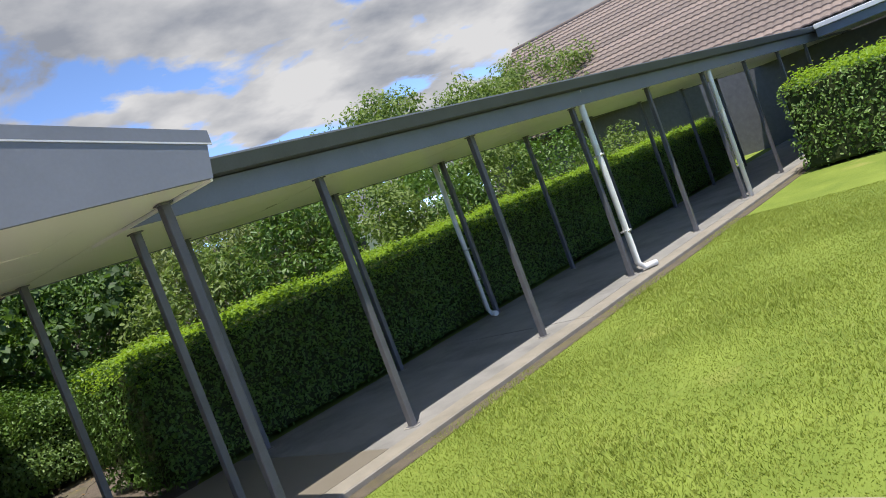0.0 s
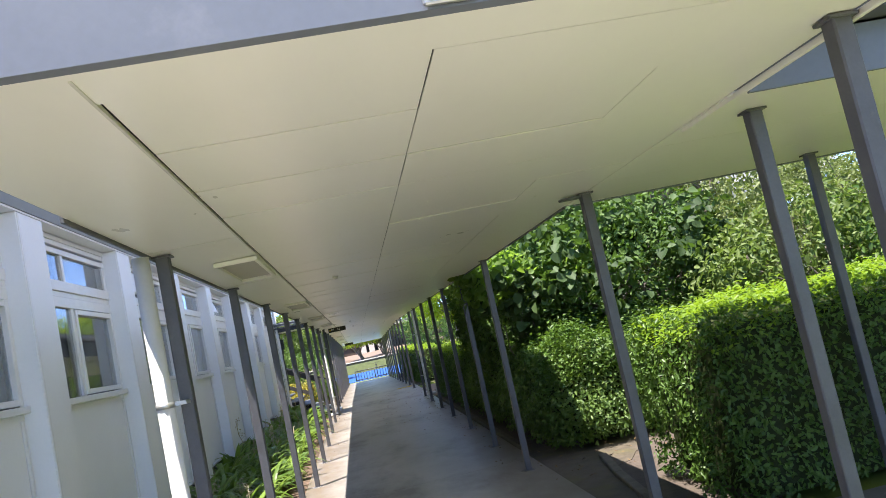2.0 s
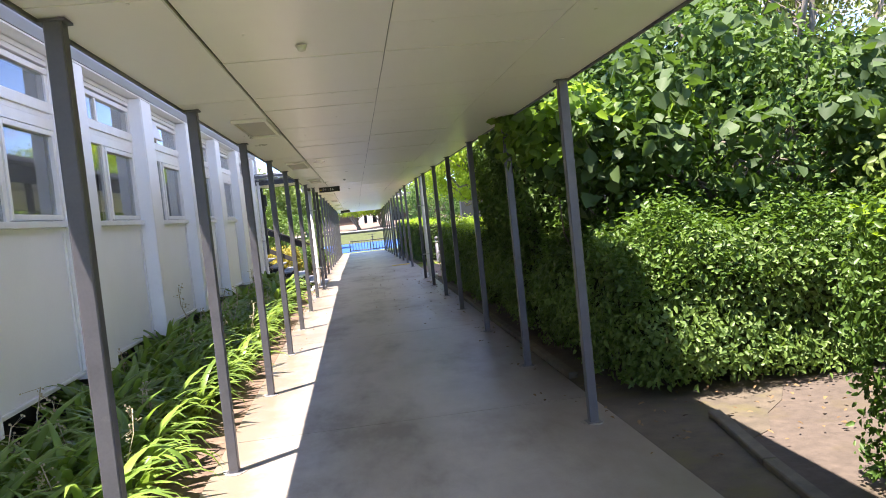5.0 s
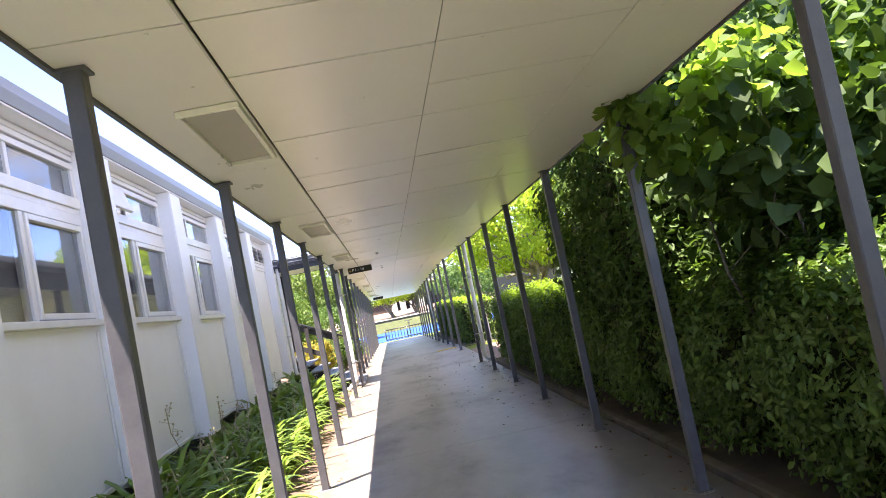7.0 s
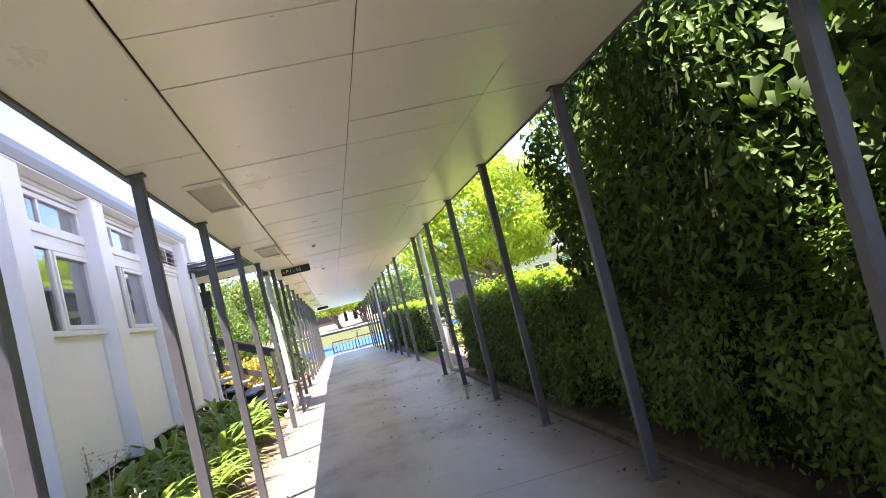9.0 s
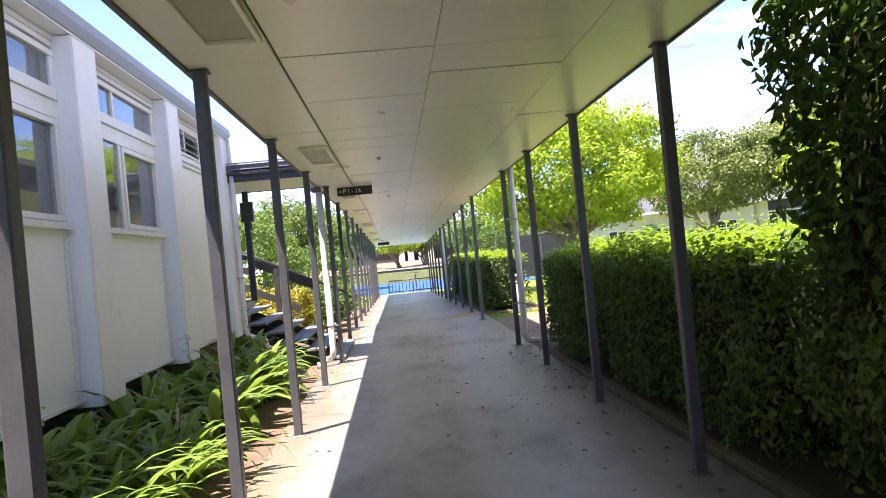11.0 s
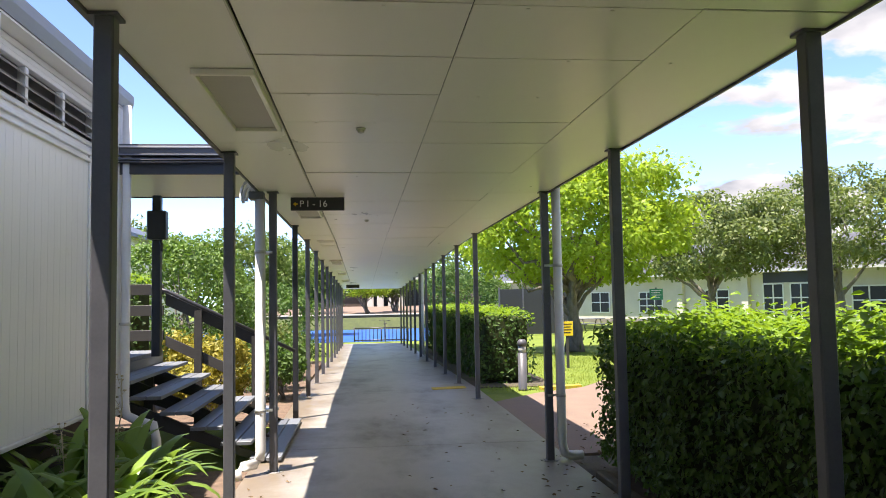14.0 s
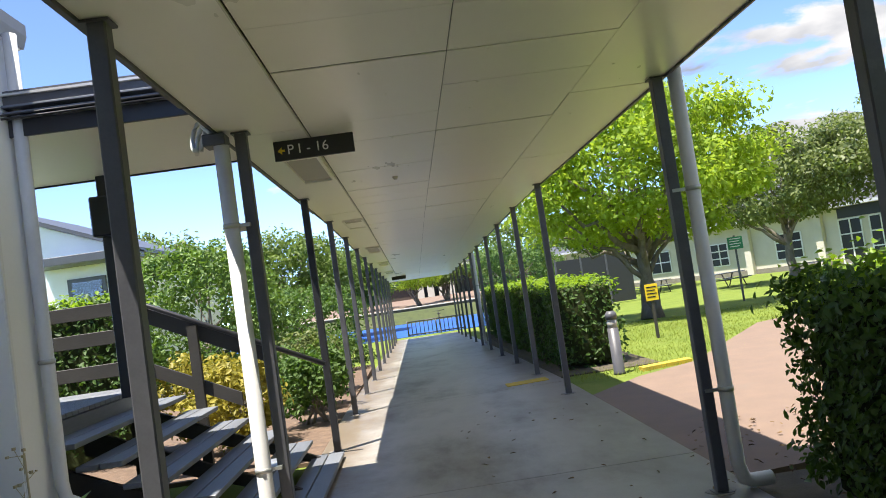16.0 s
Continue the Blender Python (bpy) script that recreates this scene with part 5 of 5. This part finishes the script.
# ---- school building on the far side of the lawn ----
def make_school():
    ang = math.degrees(math.atan2(57 - 80.6, 33 - 20.2))
    e = tagged(empty("school_building", 20.2, 80.6, -0.62, ang), "long cream school building with white framed windows and doors", "building")
    part("wall", box(-14, 44, 0.0, 0.3, 0.0, 3.65), M["stucco"], e)
    part("base_course", box(-14, 44, -0.04, -0.002, 0.0, 0.35, 0.01), M["kerb"], e)
    part("roof", prism([(-0.9, 3.7), (9.5, 3.7), (4.3, 6.0)], "x", -15, 45), M["roof"], e)
    part("eave_board", box(-15, 45, -0.95, -0.86, 3.52, 3.699), M["trim_light"], e)
    part("soffit", box(-15, 45, -0.858, -0.003, 3.655, 3.69), M["white"], e)

    def win(s0, s1, z0, z1, nx, nz, kind="window"):
        w = part(kind, box(s0, s1, -0.03, -0.003, z0, z1), M["black"], e, "white framed dark window" if kind == "window" else "white framed glazed double door")
        for i in range(nx + 1):
            x = s0 + (s1 - s0) * i / nx
            part("bar", box(x - 0.04, x + 0.04, -0.07, -0.031, z0, z1), M["frame_white"], w)
        for i in range(nz + 1):
            z = z0 + (z1 - z0) * i / nz
            part("bar", box(s0 + 0.041, s1 - 0.041, -0.065, -0.031, z - 0.04, z + 0.04), M["frame_white"], w)
    for s in (-10, -5.5, -1.2):
        win(s, s + 2.0, 0.85, 2.45, 2, 2)
    win(3.9, 6.1, 0.85, 2.4, 3, 3)
    win(9.9, 11.8, 0.8, 2.45, 2, 3)
    win(14.4, 15.8, 0.05, 2.75, 2, 3, "door")
    win(16.3, 17.7, 0.05, 2.75, 2, 3, "door")
    part("transom_panel", box(14.4, 17.7, -0.05, -0.003, 2.83, 3.5), M["blackpaint"], e)
    win(20.2, 22.2, 0.8, 2.5, 2, 2)
    for s in (25, 29.5, 34, 38.5):
        win(s, s + 2.0, 0.8, 2.5, 2, 2)
    for s in (7.9, 13.2, 18.9, 24.0):
        part("pillar", box(s - 0.25, s + 0.25, -0.35, -0.042, 0.0, 3.54, 0.01), M["stucco"], e)


make_school()


def make_table(x, y, rz, like=None):
    if like:
        return copy_thing(like, pose(x, y, drop(y) - 0.06, 0, 0, rz))
    e = tagged(empty("picnic_table", x, y, drop(y) - 0.06, rz), "blue-grey picnic table with two benches on the lawn", "table", "picnic tables")
    for i in range(4):
        part("top_plank", box(-0.9, 0.9, -0.36 + 0.185 * i, -0.19 + 0.185 * i, 0.72, 0.76, 0.004), M["deck"], e)
    for y0 in (-0.8, 0.55):
        part("bench_plank", box(-0.9, 0.9, y0, y0 + 0.25, 0.42, 0.46, 0.004), M["deck"], e)
    for xx in (-0.6, 0.6):
        part("cross_beam", box(xx - 0.03, xx + 0.03, -0.8, 0.8, 0.36, 0.419), M["rail"], e)
        for s in (-1, 1):
            part("leg", tube([(xx, 0.62 * s, 0), (xx, 0.25 * s, 0.719)], 0.035, 6), M["rail"], e)
    return e


t0 = make_table(17.5, 62.5, 20)
make_table(20.5, 59.5, -35, t0)
make_table(15.0, 67.0, 10, t0)


def make_pole(x, y):
    e = tagged(empty("lamp_pole", x, y, drop(y) - 0.06), "tall pale grey lamp pole by the school building", "street lamp")
    part("pole", tube([(0, 0, 0), (0, 0, 3), (0, 0, 6.6)], [0.09, 0.075, 0.05], 10), M["galv"], e)
    part("head", box(-0.6, 0.6, -0.08, 0.08, 6.6, 6.72, 0.02), M["galv"], e)


make_pole(27.6, 60.5)


# ---- house with a tiled roof beyond the side walkway ----
def make_tiled_house():
    e = tagged(empty("tiled_roof_house", 33.8, 12, 0), "house with a large brown concrete tile roof", "house")
    part("wall", box(-6.2, 6.0, -16, 10.8, -0.1, 3.3), M["grey"], e, "dark grey painted wall")
    V, F = [], []
    run, rise, n = 7.6, 4.9, 26
    ys = np.arange(-17.0, 11.6, 0.1)
    for side in (-1, 1):
        for c in range(n):
            a, b = c / n, (c + 1.12) / n
            base = len(V)
            for y in ys:
                w = 0.03 * abs(math.sin(y * math.pi / 0.3))
                for t, lift in ((a, 0.075), (a, 0.03 + 0), (b, 0.015)):
                    V.append((side * run * (1 - t), float(y), 3.1 + rise * t + lift + w))
            m = len(ys)
            for i in range(m - 1):
                q = base + i * 3
                F += [(q, q + 3, q + 4, q + 1), (q, q + 2, q + 5, q + 3)]
    me = bpy.data.meshes.new("roof_tiles")
    me.from_pydata(V, [], F)
    me.materials.append(M["rooftile"])
    tagged(part("roof_tiling", me, None, e, "brown tile courses"), kind="stuff")
    part("roof_deck", prism([(-7.55, 3.02), (7.55, 3.02), (0, 7.9)], "y", -16.9, 11.4), M["roof"], e)
    part("ridge_cap", tube([(0, -17, 8.02), (0, 11.5, 8.02)], 0.13, 8), M["rooftile"], e)
    part("barge_board", prism([(-7.6, 2.95), (0, 7.85), (0, 8.0), (-7.6, 3.12)], "y", 11.42, 11.5), M["roof"], e)


make_tiled_house()


def make_cross_walkway():
    e = tagged(empty("cross_walkway_roof", 23, 0, 0), "dark grey roof of a walkway crossing beyond the hedge", "roof", kind="structure")
    part("fascia_board", box(-1.45, -1.43, -14, 7.2, 2.52, 2.74), M["fascia"], e)
    part("gutter", box(-1.56, -1.452, -14, 7.2, 2.74, 2.86, 0.01), M["trim_light"], e)
    part("roof_sheet", box(-1.43, 2.5, -14, 7.2, 2.80, 2.88), M["roof"], e)
    part("soffit", box(-1.42, 2.5, -14, 7.2, 2.52, 2.54), M["soffit"], e)
    part("end_wall", box(2.6, 2.8, -14, 12, -0.1, 2.8), M["grey"], e)


make_cross_walkway()


# ---- kerbs, fallen leaves, grass ----
def make_kerb(pts, label, mat):
    e = tagged(empty("kerb", pts[0][0], pts[0][1], 0), label, "kerb", kind="structure")
    for (xa, ya), (xb, yb) in zip(pts, pts[1:]):
        L = math.hypot(xb - xa, yb - ya)
        k = part("kerb_block", box(0, L - 0.006, -0.045, 0.045, -0.12, 0.03, 0.008), mat, e)
        k.matrix_basis = pose(xa - pts[0][0], ya - pts[0][1], 0, 0, 0, math.degrees(math.atan2(yb - ya, xb - xa)))


make_kerb([(3.1, 10.1), (3.13, 11.2), (3.25, 12.25), (3.42, 13.3)], "dark worn concrete kerb along the side path", M["edging"])
make_kerb([(2.86, 15.0 + 1.9 * i) for i in range(7)], "mossy low timber edging in front of the hedge", M["edging"])
sheet("side_apron", [(2.785, 9.96), (3.06, 9.96), (3.2, 12.25), (3.38, 13.2), (2.785, 14.0)], -0.012, 0.2, M["dirt"], "dark trodden dirt beside the walkway", "garden bed")


def scatter(name, n, region, size, mat, label, seed, z=0.004):
    rng = np.random.default_rng(seed)
    P = np.concatenate([np.stack([rng.uniform(a, b, int(n * f)), rng.uniform(c, d, int(n * f)), np.full(int(n * f), z)], 1) for a, b, c, d, f in region])
    P[:, 2] += np.array([drop(y) for y in P[:, 1]])
    me = leaves_mesh(name, P, np.tile((0, 0, 1.0), (len(P), 1)), size, mat, 0.55, 0.22, 0, rng)
    tagged(part(name, me, None), label, "leaves", kind="stuff")


M["dryleaf"] = leaf_material("dry_leaf", (0.05, 0.03, 0.018), (0.20, 0.13, 0.06), (0.1, 0.06, 0.02), 0.7, 0.1)
scatter("fallen_leaves", 340, [(2.3, 3.1, 14, 27.2, 0.45), (1.2, 2.7, 19, 31, 0.28), (-0.15, 0.3, 18, 28, 0.12), (2.7, 4.8, 12.4, 14.6, 0.3), (2.7, 4.2, 26.8, 29, 0.3)], 0.045, M["dryleaf"], "small dry brown leaves scattered on the concrete", 4, 0.012)


def make_grass(name, n, x0, x1, y0, y1, L, seed, label):
    rng = np.random.default_rng(seed)
    P = np.stack([rng.uniform(x0, x1, n), rng.uniform(y0, y1, n), np.zeros(n)], 1)
    P[:, 2] = np.array([drop(y) for y in P[:, 1]]) - 0.062
    az = rng.uniform(0, 2 * math.pi, n)
    ln = L * rng.uniform(0.5, 1.3, n)
    patch = 0.75 + 0.35 * np.sin(P[:, 0] * 1.9 + 1) * np.sin(P[:, 1] * 1.6)
    ln *= patch
    side = np.stack([np.cos(az), np.sin(az), np.zeros(n)], 1) * 0.0042
    lean = np.stack([rng.normal(0, 0.5, n), rng.normal(0, 0.5, n), np.ones(n)], 1)
    tip = P + lean * ln[:, None]
    mid = P + lean * ln[:, None] * 0.5
    V = np.stack([P - side, P + side, mid + side * 0.8, tip, mid - side * 0.8], 1).reshape(-1, 3)
    me = bpy.data.meshes.new(name)
    me.vertices.add(len(V)); me.vertices.foreach_set("co", V.astype(np.float32).reshape(-1))
    me.loops.add(n * 5); me.loops.foreach_set("vertex_index", np.arange(n * 5, dtype=np.int32))
    me.polygons.add(n); me.polygons.foreach_set("loop_start", np.arange(n, dtype=np.int32) * 5)
    me.update(calc_edges=True)
    me.materials.append(M["grass"])
    tagged(part(name, me, None), label, "grass", kind="stuff")


make_grass("lawn_grass_blades", 190000, 3.32, 12.5, 1.0, 7.12, 0.034, 8, "short green grass blades of the sunny lawn")
make_grass("lawn_grass_blades_far", 30000, 2.95, 12.0, 32.6, 44.0, 0.07, 9, "short green grass blades of the far lawn")
